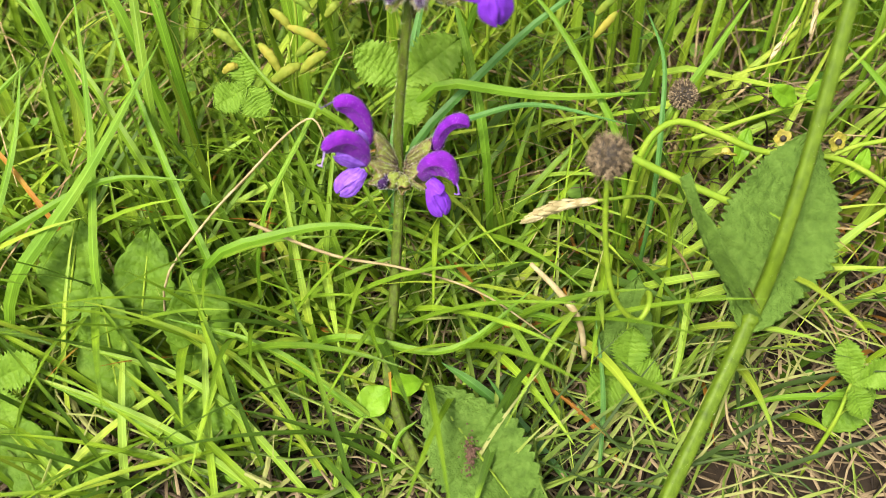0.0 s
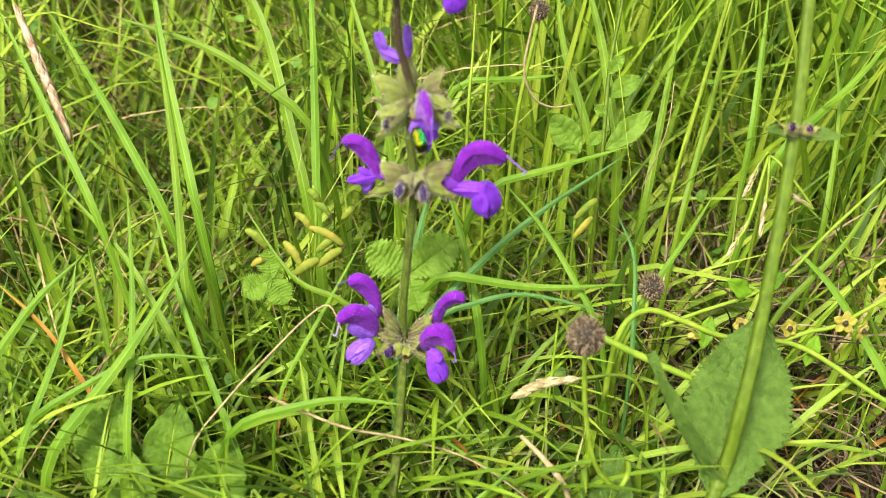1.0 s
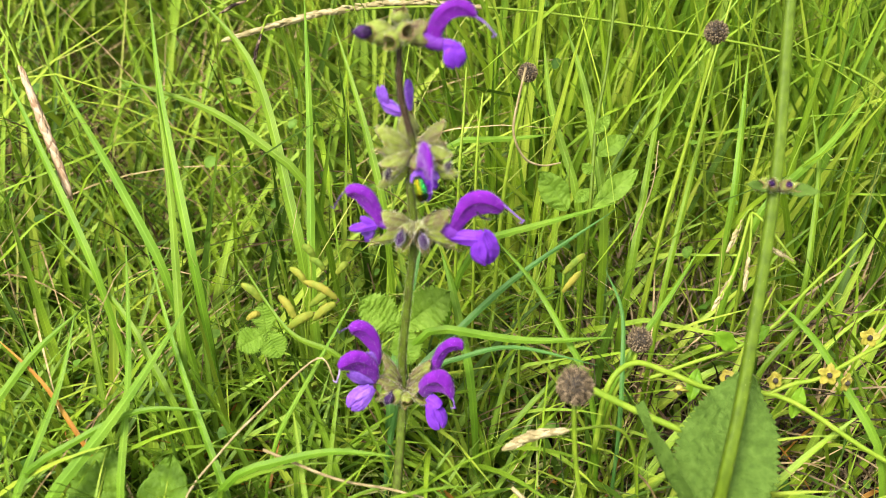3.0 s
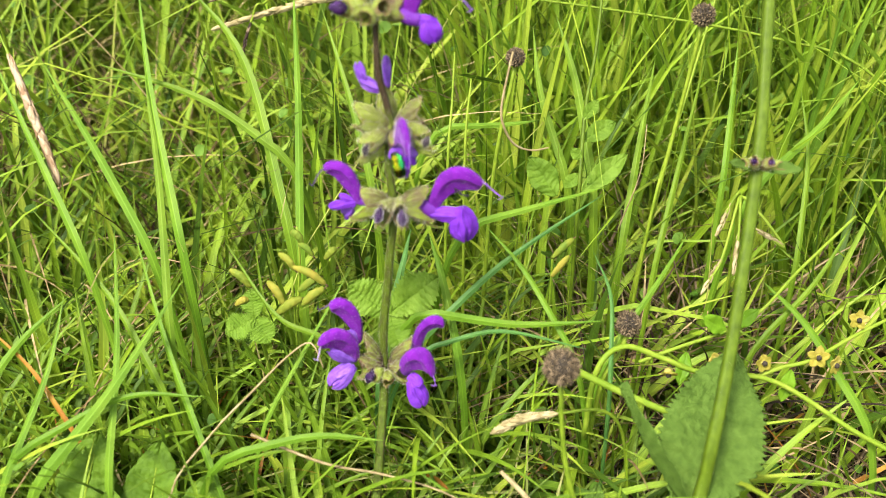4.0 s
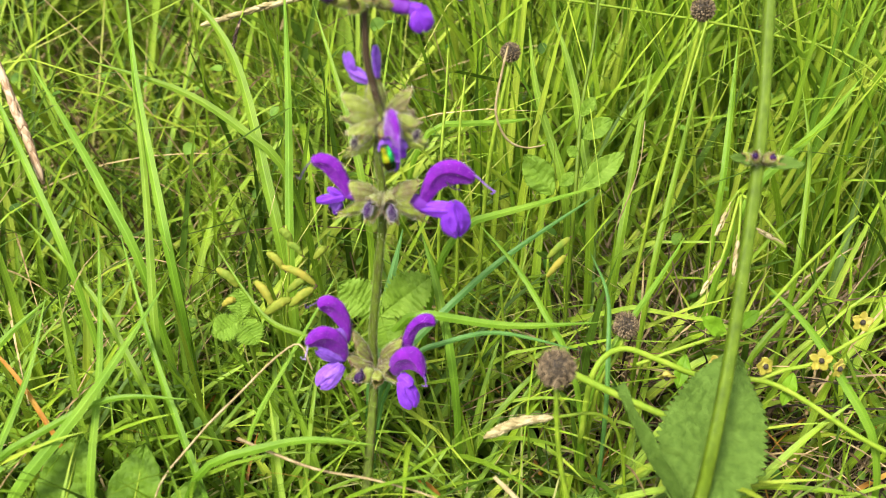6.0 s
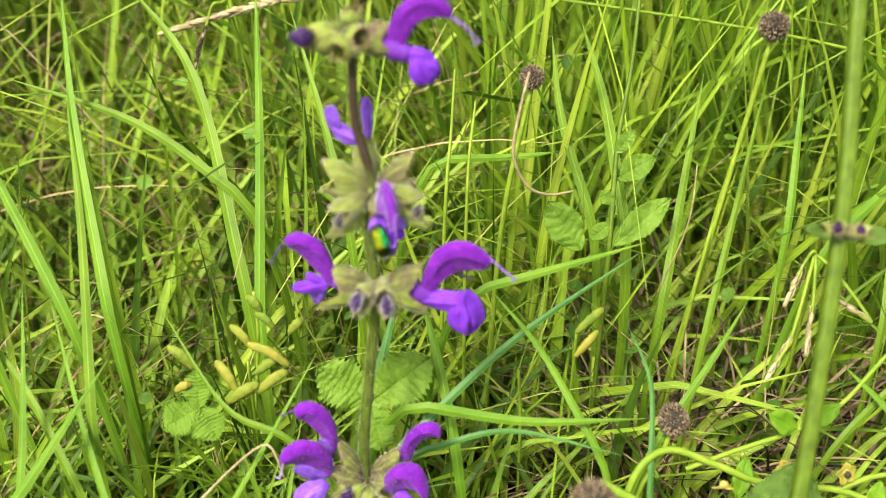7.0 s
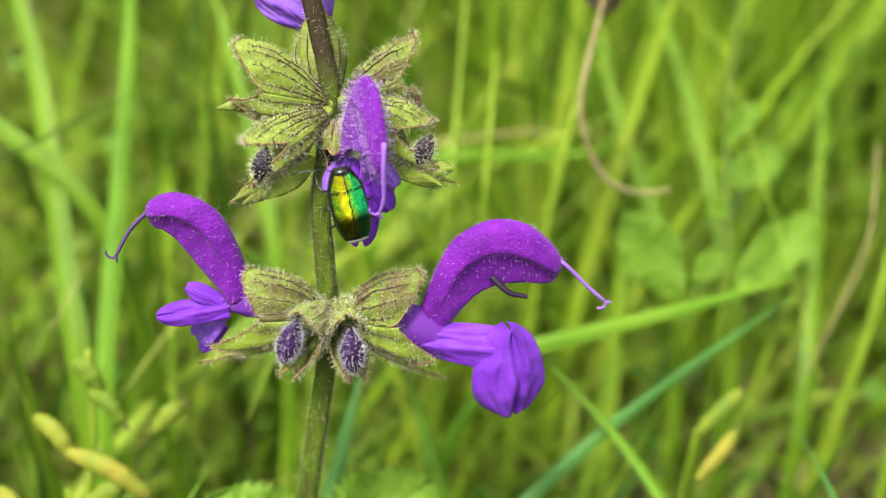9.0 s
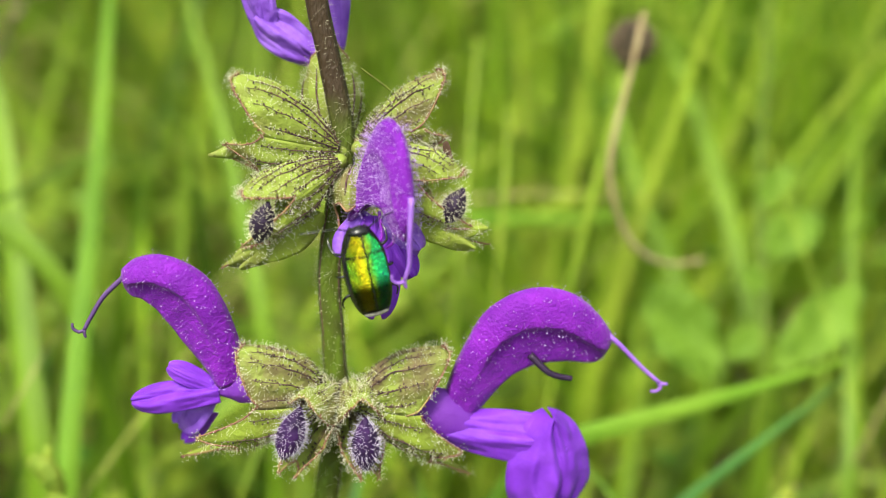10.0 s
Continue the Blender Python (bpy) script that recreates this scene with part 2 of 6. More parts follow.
    "black": surface("black_shell", [(0.004, 0.004, 0.004), (0.012, 0.012, 0.011)], 300, 0.25, spread=0.05),
    "rear": surface("pale_down", [(0.02, 0.02, 0.018), (0.20, 0.19, 0.16)], 3000, 0.7, spread=0.1, bump=0.5, bump_scale=6000),
}


def brown_above(m, low, high, colour):
    """The skin of a stem that turns from its own colour to another between two heights, unevenly."""
    n, l = m.node_tree.nodes, m.node_tree.links
    b = n["Principled BSDF"]
    own = b.inputs["Base Color"].links[0].from_socket
    co = n.new("ShaderNodeTexCoord")
    xyz = n.new("ShaderNodeSeparateXYZ")
    l.new(co.outputs["Object"], xyz.inputs[0])
    tex = n.new("ShaderNodeTexNoise")
    tex.inputs["Scale"].default_value = 350
    l.new(co.outputs["Object"], tex.inputs["Vector"])
    add = n.new("ShaderNodeMath")
    add.operation = "MULTIPLY_ADD"
    l.new(tex.outputs[0], add.inputs[0])
    add.inputs[1].default_value = high - low
    l.new(xyz.outputs["Z"], add.inputs[2])
    reach = n.new("ShaderNodeMapRange")
    reach.inputs["From Min"].default_value, reach.inputs["From Max"].default_value = low + 0.5 * (high - low), high + 0.5 * (high - low)
    l.new(add.outputs[0], reach.inputs["Value"])
    mix = n.new("ShaderNodeMix")
    mix.data_type = "RGBA"
    l.new(reach.outputs[0], mix.inputs[0])
    l.new(own, mix.inputs[6])
    mix.inputs[7].default_value = (*colour, 1)
    l.new(mix.outputs[2], b.inputs["Base Color"])


brown_above(M["stem"], 0.022, 0.029, (0.036, 0.022, 0.011))


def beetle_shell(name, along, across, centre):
    """Metal with a painted sheen, gold over green to teal across the back, and a painted reflection, black at the tail.
    """
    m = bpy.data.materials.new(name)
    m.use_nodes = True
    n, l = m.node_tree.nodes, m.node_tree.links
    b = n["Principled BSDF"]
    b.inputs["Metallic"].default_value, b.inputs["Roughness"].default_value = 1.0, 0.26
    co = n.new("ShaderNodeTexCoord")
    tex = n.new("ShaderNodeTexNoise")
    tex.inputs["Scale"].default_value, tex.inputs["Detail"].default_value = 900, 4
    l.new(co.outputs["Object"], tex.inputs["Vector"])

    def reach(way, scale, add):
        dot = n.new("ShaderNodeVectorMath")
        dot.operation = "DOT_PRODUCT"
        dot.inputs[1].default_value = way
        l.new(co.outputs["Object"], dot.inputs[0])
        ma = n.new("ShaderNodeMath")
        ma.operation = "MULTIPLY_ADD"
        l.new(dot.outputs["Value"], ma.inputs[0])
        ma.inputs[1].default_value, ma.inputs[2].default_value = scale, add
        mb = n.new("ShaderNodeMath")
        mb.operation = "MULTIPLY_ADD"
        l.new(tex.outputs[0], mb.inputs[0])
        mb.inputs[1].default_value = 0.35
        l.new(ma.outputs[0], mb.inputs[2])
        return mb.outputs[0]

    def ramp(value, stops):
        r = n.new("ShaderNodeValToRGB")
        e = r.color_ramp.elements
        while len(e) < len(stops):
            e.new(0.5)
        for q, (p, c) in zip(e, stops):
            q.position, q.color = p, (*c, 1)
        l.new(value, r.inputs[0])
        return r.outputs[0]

    # iridescent sheen painted as a fixed run of colours across the back
    sheen_hue = ramp(reach(across, 260.0, 0.33 - 260.0 * Vector(across).dot(centre)), [(0.05, (0.06, 0.30, 0.03)), (0.20, (0.30, 0.45, 0.02)), (0.36, (0.85, 0.72, 0.02)), (0.52, (0.45, 0.72, 0.03)), (0.68, (0.06, 0.68, 0.15)), (0.95, (0.01, 0.30, 0.20))])
    # reflection of dark surroundings at the tail, painted as a fade to black
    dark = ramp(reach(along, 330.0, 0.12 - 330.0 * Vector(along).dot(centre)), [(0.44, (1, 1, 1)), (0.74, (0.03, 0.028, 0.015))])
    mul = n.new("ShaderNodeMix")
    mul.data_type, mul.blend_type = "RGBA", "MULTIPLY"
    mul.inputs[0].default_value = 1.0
    l.new(sheen_hue, mul.inputs[6])
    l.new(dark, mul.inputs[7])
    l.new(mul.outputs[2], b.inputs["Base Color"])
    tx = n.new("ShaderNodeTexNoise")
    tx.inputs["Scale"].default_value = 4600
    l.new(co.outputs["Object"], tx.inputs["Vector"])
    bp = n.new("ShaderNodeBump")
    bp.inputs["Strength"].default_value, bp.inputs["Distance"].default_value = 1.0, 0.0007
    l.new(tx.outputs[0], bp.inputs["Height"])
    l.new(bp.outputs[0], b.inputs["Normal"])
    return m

# ---- building tools ----
rng = random.Random(7)
GROUND = -0.015
SAGE = Vector((-0.0048, 0.2235, 0.1082))      # where the middle whorl sits on the stem


def mark_across(me, pattern):
    """Notes on each point of a blade how far it lies from the blade's middle."""
    me.attributes.new("across", "FLOAT", "POINT").data.foreach_set("value", list(pattern) * (len(me.vertices) // len(pattern)))


def mm(*p):
    return Vector(p) / 1000.0


class Geo:
    """Vertices and faces under way."""

    def __init__(self):
        self.v, self.f = [], []

    def add(self, v, f):
        k = len(self.v)
        self.v += [Vector(p) for p in v]
        self.f += [tuple(i + k for i in q) for q in f]
        return self

    def join(self, g, m=None):
        return self.add([m @ p for p in g.v] if m else g.v, g.f)

    def mesh(self, name, material, smooth=True):
        me = bpy.data.meshes.new(name)
        me.from_pydata([tuple(p) for p in self.v], [], self.f)
        me.materials.append(material)
        if smooth:
            me.polygons.foreach_set("use_smooth", [True] * len(me.polygons))
        me.update()
        return me


def part(name, geo, material, parent=None, label="", smooth=True):
    ob = new(name, geo.mesh(name, M[material], smooth))
    if parent is not None:
        ob.parent = parent
    return tagged(ob, label)


def thing(name, label, category, at=(0, 0, 0), group=""):
    ob = tagged(new(name), label, category, group)
    ob.empty_display_size = 0.01
    ob.location = at
    return ob


def curve(pts, n):
    """Points on a smooth line through the given points."""
    p = [Vector(q) for q in pts]
    p = [2 * p[0] - p[1], *p, 2 * p[-1] - p[-2]]
    out = []
    for k in range(n + 1):
        s = k / n * (len(p) - 3)
        i = min(int(s), len(p) - 4)
        u = s - i
        a, b, c, d = p[i:i + 4]
        out.append(0.5 * (2 * b + (c - a) * u + (2 * a - 5 * b + 4 * c - d) * u * u + (3 * b - a - 3 * c + d) * u ** 3))
    return out


def blend(vals, u):
    s = u * (len(vals) - 1)
    i = min(int(s), len(vals) - 2)
    return vals[i] + (vals[i + 1] - vals[i]) * (s - i)


def frames(pts, side=None):
    """A direction, a side and an up at each point of a line."""
    out = []
    last = Vector(side) if side else None
    for k, p in enumerate(pts):
        d = (pts[min(k + 1, len(pts) - 1)] - pts[max(k - 1, 0)]).normalized()
        if last is None:
            last = d.cross(Vector((0.31, 0.2, 0.93))).normalized()
        s = (last - d * last.dot(d)).normalized()
        last = s
        out.append((d, s, d.cross(s)))
    return out


def tube(pts, radii, n=8, ring=None, side=None, caps=True):
    """A tube along pts. ring(a, u): the cross-section as (along side, along up) at angle a."""
    g = Geo()
    v, f = [], []
    m = len(pts)
    for k, (p, (d, s, w)) in enumerate(zip(pts, frames(pts, side))):
        u = k / (m - 1)
        r = blend(radii, u)
        for j in range(n):
            a = 2 * math.pi * j / n
            x, y = ring(a, u) if ring else (math.cos(a), math.sin(a))
            v.append(p + s * (x * r) + w * (y * r))
    for k in range(m - 1):
        for j in range(n):
            a, b = k * n + j, k * n + (j + 1) % n
            f.append((a, b, b + n, a + n))
    if caps:
        f += [tuple(range(n - 1, -1, -1)), tuple(range((m - 1) * n, m * n))]
    return g.add(v, f)


def sheet(fn, nu, nv, thick=0.0):
    """A grid fn(u, v), with a back at the given thickness."""
    p = [[Vector(fn(i / nu, j / nv)) for j in range(nv + 1)] for i in range(nu + 1)]
    v, f = [], []
    w = nv + 1
    nrm = {}
    for i in range(nu + 1):
        for j in range(nv + 1):
            v.append(p[i][j])
            du = p[min(i + 1, nu)][j] - p[max(i - 1, 0)][j]
            dv = p[i][min(j + 1, nv)] - p[i][max(j - 1, 0)]
            c = du.cross(dv)
            nrm[(i, j)] = c.normalized() if c.length > 1e-14 else Vector((0, 0, 1))
    for i in range(nu):
        for j in range(nv):
            f.append((i * w + j, (i + 1) * w + j, (i + 1) * w + j + 1, i * w + j + 1))
    if thick:
        k = len(v)
        for i in range(nu + 1):
            for j in range(nv + 1):
                v.append(p[i][j] - nrm[(i, j)] * thick)
        f += [tuple(k + q for q in reversed(face)) for face in f[:nu * nv]]
        edge = [(i, 0) for i in range(nu + 1)] + [(nu, j) for j in range(1, nv + 1)] + [(i, nv) for i in range(nu - 1, -1, -1)] + [(0, j) for j in range(nv - 1, 0, -1)]
        idx = [i * w + j for i, j in edge]
        for a, b in zip(idx, idx[1:] + idx[:1]):
            f.append((b, a, a + k, b + k))
    return Geo().add(v, f)


def hairs(geo, count, length, width=0.00003, tip=0.00006, seed=1, lean=0.5, keep=None):
    """Fine hairs with a gland at the tip, standing on the faces of geo."""
    r = random.Random(seed)
    g = Geo()
    area = []
    tot = 0.0
    for q in geo.f:
        a, b, c = (geo.v[i] for i in q[:3])
        tot += (b - a).cross(c - a).length
        area.append(tot)
    for _ in range(count):
        x = r.random() * tot
        lo, hi = 0, len(area) - 1
        while lo < hi:
            mid = (lo + hi) // 2
            if area[mid] < x:
                lo = mid + 1
            else:
                hi = mid
        q = geo.f[lo]
        a, b, c = (geo.v[i] for i in (q[0], q[1], q[2]))
        nn = (b - a).cross(c - a)
        if nn.length < 1e-16:
            continue
        nn.normalize()
        d = geo.v[q[3]] if len(q) > 3 else c
        u, w = r.random(), r.random()
        p = (a * (1 - u) + b * u) * (1 - w) + (d * (1 - u) + c * u) * w
        if keep and not keep(p, nn):
            continue
        way = (nn + lean * Vector((r.uniform(-1, 1), r.uniform(-1, 1), r.uniform(-1, 1)))).normalized()
        e = p + way * length * r.uniform(0.5, 1.15)
        s = way.orthogonal().normalized()
        t = way.cross(s)
        base = [p + s * width, p + (t * 0.87 - s * 0.5) * width, p + (-t * 0.87 - s * 0.5) * width]
        g.add([*base, e], [(0, 1, 3), (1, 2, 3), (2, 0, 3)])
        if tip:
            o = [e + s * tip, e + t * tip, e - s * tip, e - t * tip, e + way * tip, e - way * tip]
            g.add(o, [(0, 1, 4), (1, 2, 4), (2, 3, 4), (3, 0, 4), (1, 0, 5), (2, 1, 5), (3, 2, 5), (0, 3, 5)])
    return g


def ball(centre, r, nu=10, nv=6, squash=(1, 1, 1)):
    v = [Vector(centre) + Vector((0, 0, r * squash[2]))]
    for i in range(1, nv):
        for j in range(nu):
            a, b = math.pi * i / nv, 2 * math.pi * j / nu
            v.append(Vector(centre) + Vector((r * math.sin(a) * math.cos(b) * squash[0], r * math.sin(a) * math.sin(b) * squash[1], r * math.cos(a) * squash[2])))
    v.append(Vector(centre) - Vector((0, 0, r * squash[2])))
    f = [(0, 1 + j, 1 + (j + 1) % nu) for j in range(nu)]
    for i in range(nv - 2):
        for j in range(nu):
            a, b = 1 + i * nu + j, 1 + i * nu + (j + 1) % nu
            f.append((a, a + nu, b + nu, b))
    k = 1 + (nv - 2) * nu
    f += [(len(v) - 1, k + (j + 1) % nu, k + j) for j in range(nu)]
    return Geo().add(v, f)

# ---- ground ----
def ground():
    g = Geo()
    v, f = [], []
    xs = [-300, -60, -12, -4, -1.5] + [-0.8 + 0.04 * k for k in range(41)] + [1.5, 4, 12, 60, 300]
    ys = [-300, -60, -12, -3, -1.0] + [-0.4 + 0.04 * k for k in range(41)] + [1.8, 4, 12, 60, 300]
    for y in ys:
        for x in xs:
            near = abs(x) < 0.81 and -0.41 < y < 1.21
            v.append((x, y, GROUND + (0.006 * noise.noise((x * 14, y * 14, 0)) + 0.004 * noise.noise((x * 45, y * 45, 3)) if near else 0.0)))
    w = len(xs)
    for i in range(len(ys) - 1):
        for j in range(w - 1):
            f.append((i * w + j, i * w + j + 1, (i + 1) * w + j + 1, (i + 1) * w + j))
    ob = new("ground", g.add(v, f).mesh("ground", M["soil"]))
    ob.data.materials.append(M["turf"])
    for face in ob.data.polygons:
        c = face.center
        if math.hypot(c.x / 0.34, (c.y - 0.26) / 0.34) > 1 + 0.5 * noise.noise((c.x * 9, c.y * 9, 5)):
            face.material_index = 1
    tagged(ob, "dark meadow soil strewn with litter under the grass", "ground", kind="structure")


ground()


def canopy(y):
    """How high the sward stands at a distance."""
    return min(0.26, max(0.004, 0.0866 + 0.93 * (y - 0.2516)))


def blades(name, count, xr, yr, wide, tall, lean, bend, seed, material, label, segs=5, margin=0.0, far=False, low=0.35):
    """A sward of single blades, each folded along its middle."""
    r = np.random.RandomState(seed)
    V, F = [], []
    k = made = tries = 0
    while made < count and tries < count * 6:
        tries += 1
        x, y = r.uniform(*xr), yr[0] + (yr[1] - yr[0]) * r.rand() ** 1.3
        top = canopy(y)
        clump = 0.5 + 0.5 * noise.noise((x * 22, y * 22, seed))
        if r.rand() > 0.35 + 0.75 * clump:
            continue
        if ((x - 0.092) / 0.042) ** 2 + ((y - 0.268) / 0.034) ** 2 < 1 and r.rand() < 0.72:
            continue
        if ((x - 0.120) / 0.05) ** 2 + ((y - 0.185) / 0.045) ** 2 < 1 and r.rand() < 0.75:
            continue
        if ((x + 0.110) / 0.06) ** 2 + ((y - 0.31) / 0.055) ** 2 < 1 and r.rand() < 0.62:
            continue
        if ((x + 0.20) / 0.13) ** 2 + ((y - 0.41) / 0.08) ** 2 < 1 and r.rand() < 0.78:
            continue
        h = top * r.uniform(low, tall) * (0.75 + 0.5 * clump)
        if h < 0.01:
            continue
        az = r.uniform(0, 2 * math.pi)
        side = r.uniform(0, 2 * math.pi)
        ti, be = r.uniform(*lean), r.uniform(*bend)
        w = wide * r.uniform(0.5, 1.3)
        p = np.array([x, y, GROUND - 0.003])
        step = (h + 0.015) / segs * 1.08
        rows = []
        ok = True
        an = ti
        for s in range(segs + 1):
            u = s / segs
            d = np.array([math.sin(an) * math.cos(az), math.sin(an) * math.sin(az), math.cos(an)])
            c = np.array([-math.sin(az + side * 0.25), math.cos(az + side * 0.25), 0.0])
            n = np.cross(d, c)
            ww = w * (1 - u ** 2.2) * 0.5 * (0.6 + 0.4 * min(1, u * 5)) + 0.00006
            rows += [p - c * ww + n * ww * 0.35, p.copy(), p + c * ww + n * ww * 0.35]
            if p[2] > canopy(p[1]) + margin or p[1] < 0.10:
                ok = False
                break
            p = p + d * step
            an += be / segs
        if not ok:
            continue
        V += rows
        for s in range(segs):
            a = k + s * 3
            F += [(a, a + 1, a + 4, a + 3), (a + 1, a + 2, a + 5, a + 4)]
        k += len(rows)
        made += 1
    me = bpy.data.meshes.new(name)
    me.from_pydata([tuple(q) for q in V], [], F)
    mark_across(me, (-1.0, 0.0, 1.0))
    me.materials.append(M[material])
    me.polygons.foreach_set("use_smooth", [True] * len(me.polygons))
    ob = new(name, me)
    return tagged(ob, label, "grass", kind="stuff")


blades("meadow_grass", 5600, (-0.36, 0.40), (0.165, 0.75), 0.0038, 1.3, (0.0, 0.6), (-0.4, 2.0), 3, "grass", "dense bright green meadow grass standing upright", margin=0.006)
blades("fine_grass", 1500, (-0.34, 0.38), (0.135, 0.55), 0.0015, 1.4, (0.0, 0.6), (-0.5, 2.6), 4, "grass", "fine bright green grass between the broad blades", margin=0.008, segs=6, low=0.5)
blades("wiry_grass", 1900, (-0.36, 0.40), (0.13, 0.60), 0.0008, 1.4, (0.05, 0.9), (-1.2, 3.0), 5, "wiry", "thin wiry green and yellowish grass in a tangle", margin=0.006, segs=6)
blades("dry_straw", 2500, (-0.36, 0.40), (0.12, 0.60), 0.0010, 1.0, (0.5, 1.45), (-0.3, 0.8), 8, "straw", "dead beige straw lying among the grass", margin=0.0, low=0.2)
blades("tall_grass", 6000, (-1.3, 1.4), (0.5, 2.6), 0.0045, 1.1, (0.0, 0.35), (0.0, 1.1), 11, "far_grass", "tall green meadow grass farther off", margin=0.05, low=0.6)


def surrounding_grass(count, seed):
    """The meadow on every side, beyond the near sward."""
    r = np.random.RandomState(seed)
    V, F = [], []
    while len(F) < count * 6:
        x, y = r.uniform(-2.6, 2.6), r.uniform(-2.4, 3.4)
        if -1.3 < x < 1.4 and 0.5 < y < 2.6 or math.hypot(x, y - 0.12) < 0.42:
            continue
        h, a, w, lean = r.uniform(0.10, 0.24), r.uniform(0, 6.28), r.uniform(0.003, 0.007), r.uniform(0.1, 0.9)
        c, d = np.array([-math.sin(a), math.cos(a), 0]), np.array([math.cos(a), math.sin(a), 0])
        b = len(V)
        for k in range(4):
            u = k / 3
            q = np.array([x, y, GROUND]) + d * (h * lean * u * u) + np.array([0, 0, h * (u - 0.3 * lean * u * u)])
            ww = w / 2 * (1 - u ** 2) + 0.0001
            V += [q - c * ww, q + np.array([0, 0, -ww * 0.4]), q + c * ww]
        for k in range(3):
            e = b + k * 3
            F += [(e, e + 1, e + 4, e + 3), (e + 1, e + 2, e + 5, e + 4)]
    me = bpy.data.meshes.new("surrounding_grass")
    me.from_pydata([tuple(q) for q in V], [], F)
    mark_across(me, (-1.0, 0.0, 1.0))
    me.materials.append(M["far_grass"])
    tagged(new("surrounding_grass", me), "green meadow grass all round", "grass", kind="stuff")


surrounding_grass(14000, 12)


def litter(name, count, long, wide, seed, material, label, high, xr=(-0.20, 0.24)):
    """Straws and shreds lying every way on the ground."""
    r = np.random.RandomState(seed)
    V, F = [], []
    for k in range(count):
        x, y = r.uniform(*xr), 0.085 + 0.16 * r.rand() ** 1.2
        z = GROUND + 0.002 + high * r.rand() ** 1.6 * min(1.0, max(0.1, (y - 0.10) / 0.1))
        a, ti, n = r.uniform(0, 6.28), r.uniform(-0.35, 0.5), r.uniform(0.4, 1.2) * long
        d = np.array([math.cos(a) * math.cos(ti), math.sin(a) * math.cos(ti), math.sin(ti)])
        c = np.array([-math.sin(a), math.cos(a), r.uniform(-0.5, 0.5)])
        bow = r.uniform(-0.25, 0.25) * n
        b = len(V)
        for s in range(5):
            u = s / 4
            w = wide * 0.5 * (1 - 0.8 * u ** 3) * r.uniform(0.8, 1.2)
            q = np.array([x, y, max(z, GROUND + 0.001)]) + d * n * (u - 0.5) + c * bow * (u - 0.5) ** 2 * 4 + np.array([0, 0, 0.12 * n * (1 - (2 * u - 1) ** 2)])
            V += [q - c * w, q + np.array([0, 0, w * 0.5]), q + c * w]
        for s in range(4):
            e = b + s * 3
            F += [(e, e + 1, e + 4, e + 3), (e + 1, e + 2, e + 5, e + 4)]
    me = bpy.data.meshes.new(name)
    me.from_pydata([tuple(q) for q in V], [], F)
    me.materials.append(M[material])
    tagged(new(name, me), label, "litter" if material == "litter" else "grass", kind="stuff")


litter("ground_litter", 5000, 0.030, 0.0009, 21, "litter", "dead straw and leaf shreds strewn on the soil", 0.014)
litter("low_grass", 420, 0.055, 0.0016, 22, "low_wiry", "short green grass lying every way over the litter", 0.022, (-0.20, 0.05))
litter("thin_low_grass", 700, 0.065, 0.0007, 23, "low_wiry", "thin green and yellow stalks lying over the litter", 0.026, (-0.20, 0.115))


def arching(name, count, xr, yr, way, long, wide, seed, material, label, rise=0.9, stray=0.5):
    """Long blades that rise and bow over to one side."""
    r = np.random.RandomState(seed)
    V, F = [], []
    for k in range(count):
        p = np.array([r.uniform(*xr), r.uniform(*yr), GROUND])
        a = way + r.normal() * stray
        n = long * r.uniform(0.6, 1.15)
        an = rise * r.uniform(0.2, 1.0)
        bow = r.uniform(0.7, 1.6)
        w0 = wide * r.uniform(0.6, 1.3)
        b = len(V)
        for s in range(11):
            u = s / 10
            d = np.array([math.sin(an) * math.cos(a), math.sin(an) * math.sin(a), math.cos(an)])
            c = np.array([-math.sin(a), math.cos(a), 0.3])
            w = w0 * 0.5 * (1 - u ** 3) * (0.6 + 0.4 * min(1, 4 * u)) + 0.00005
            V += [p - c * w + np.array([0, 0, w * 0.4]), p.copy(), p + c * w + np.array([0, 0, w * 0.4])]
            p = p + d * n / 10
            an += bow / 10
            p[2] = max(p[2], GROUND + 0.003)
        for s in range(10):
            e = b + s * 3
            F += [(e, e + 1, e + 4, e + 3), (e + 1, e + 2, e + 5, e + 4)]
    me = bpy.data.meshes.new(name)
    me.from_pydata([tuple(q) for q in V], [], F)
    mark_across(me, (-1.0, 0.0, 1.0))
    me.materials.append(M[material])
    me.polygons.foreach_set("use_smooth", [True] * len(me.polygons))
    tagged(new(name, me), label, "grass", kind="stuff")


arching("arching_grass", 120, (-0.12, 0.005), (0.135, 0.190), 2.7, 0.080, 0.0018, 41, "grass", "long green grass blades bowing over the leaves", 0.9, 1.0)
arching("bowed_grass", 90, (0.0, 0.085), (0.135, 0.19), 0.6, 0.065, 0.0011, 42, "low_wiry", "thin yellowish grass blades bowing over the litter")
arching("crossing_grass", 400, (-0.17, 0.09), (0.19, 0.36), 1.5, 0.095, 0.0030, 46, "grass", "green grass blades bowing across one another", 0.8, 2.2)
arching("bowing_blades", 420, (-0.16, 0.02), (0.180, 0.30), 1.9, 0.085, 0.0020, 47, "fresh", "broad green grass blades bowing to every side", 0.35, 2.0)
arching("dry_tangle", 240, (0.058, 0.130), (0.238, 0.300), 2.2, 0.095, 0.0010, 44, "litter", "tangle of dead brown grass stalks", 0.5, 2.0)
arching("old_thatch", 260, (-0.17, -0.05), (0.25, 0.34), 0.3, 0.07, 0.0009, 45, "straw", "dead grass stalks behind the green blades", 0.8)
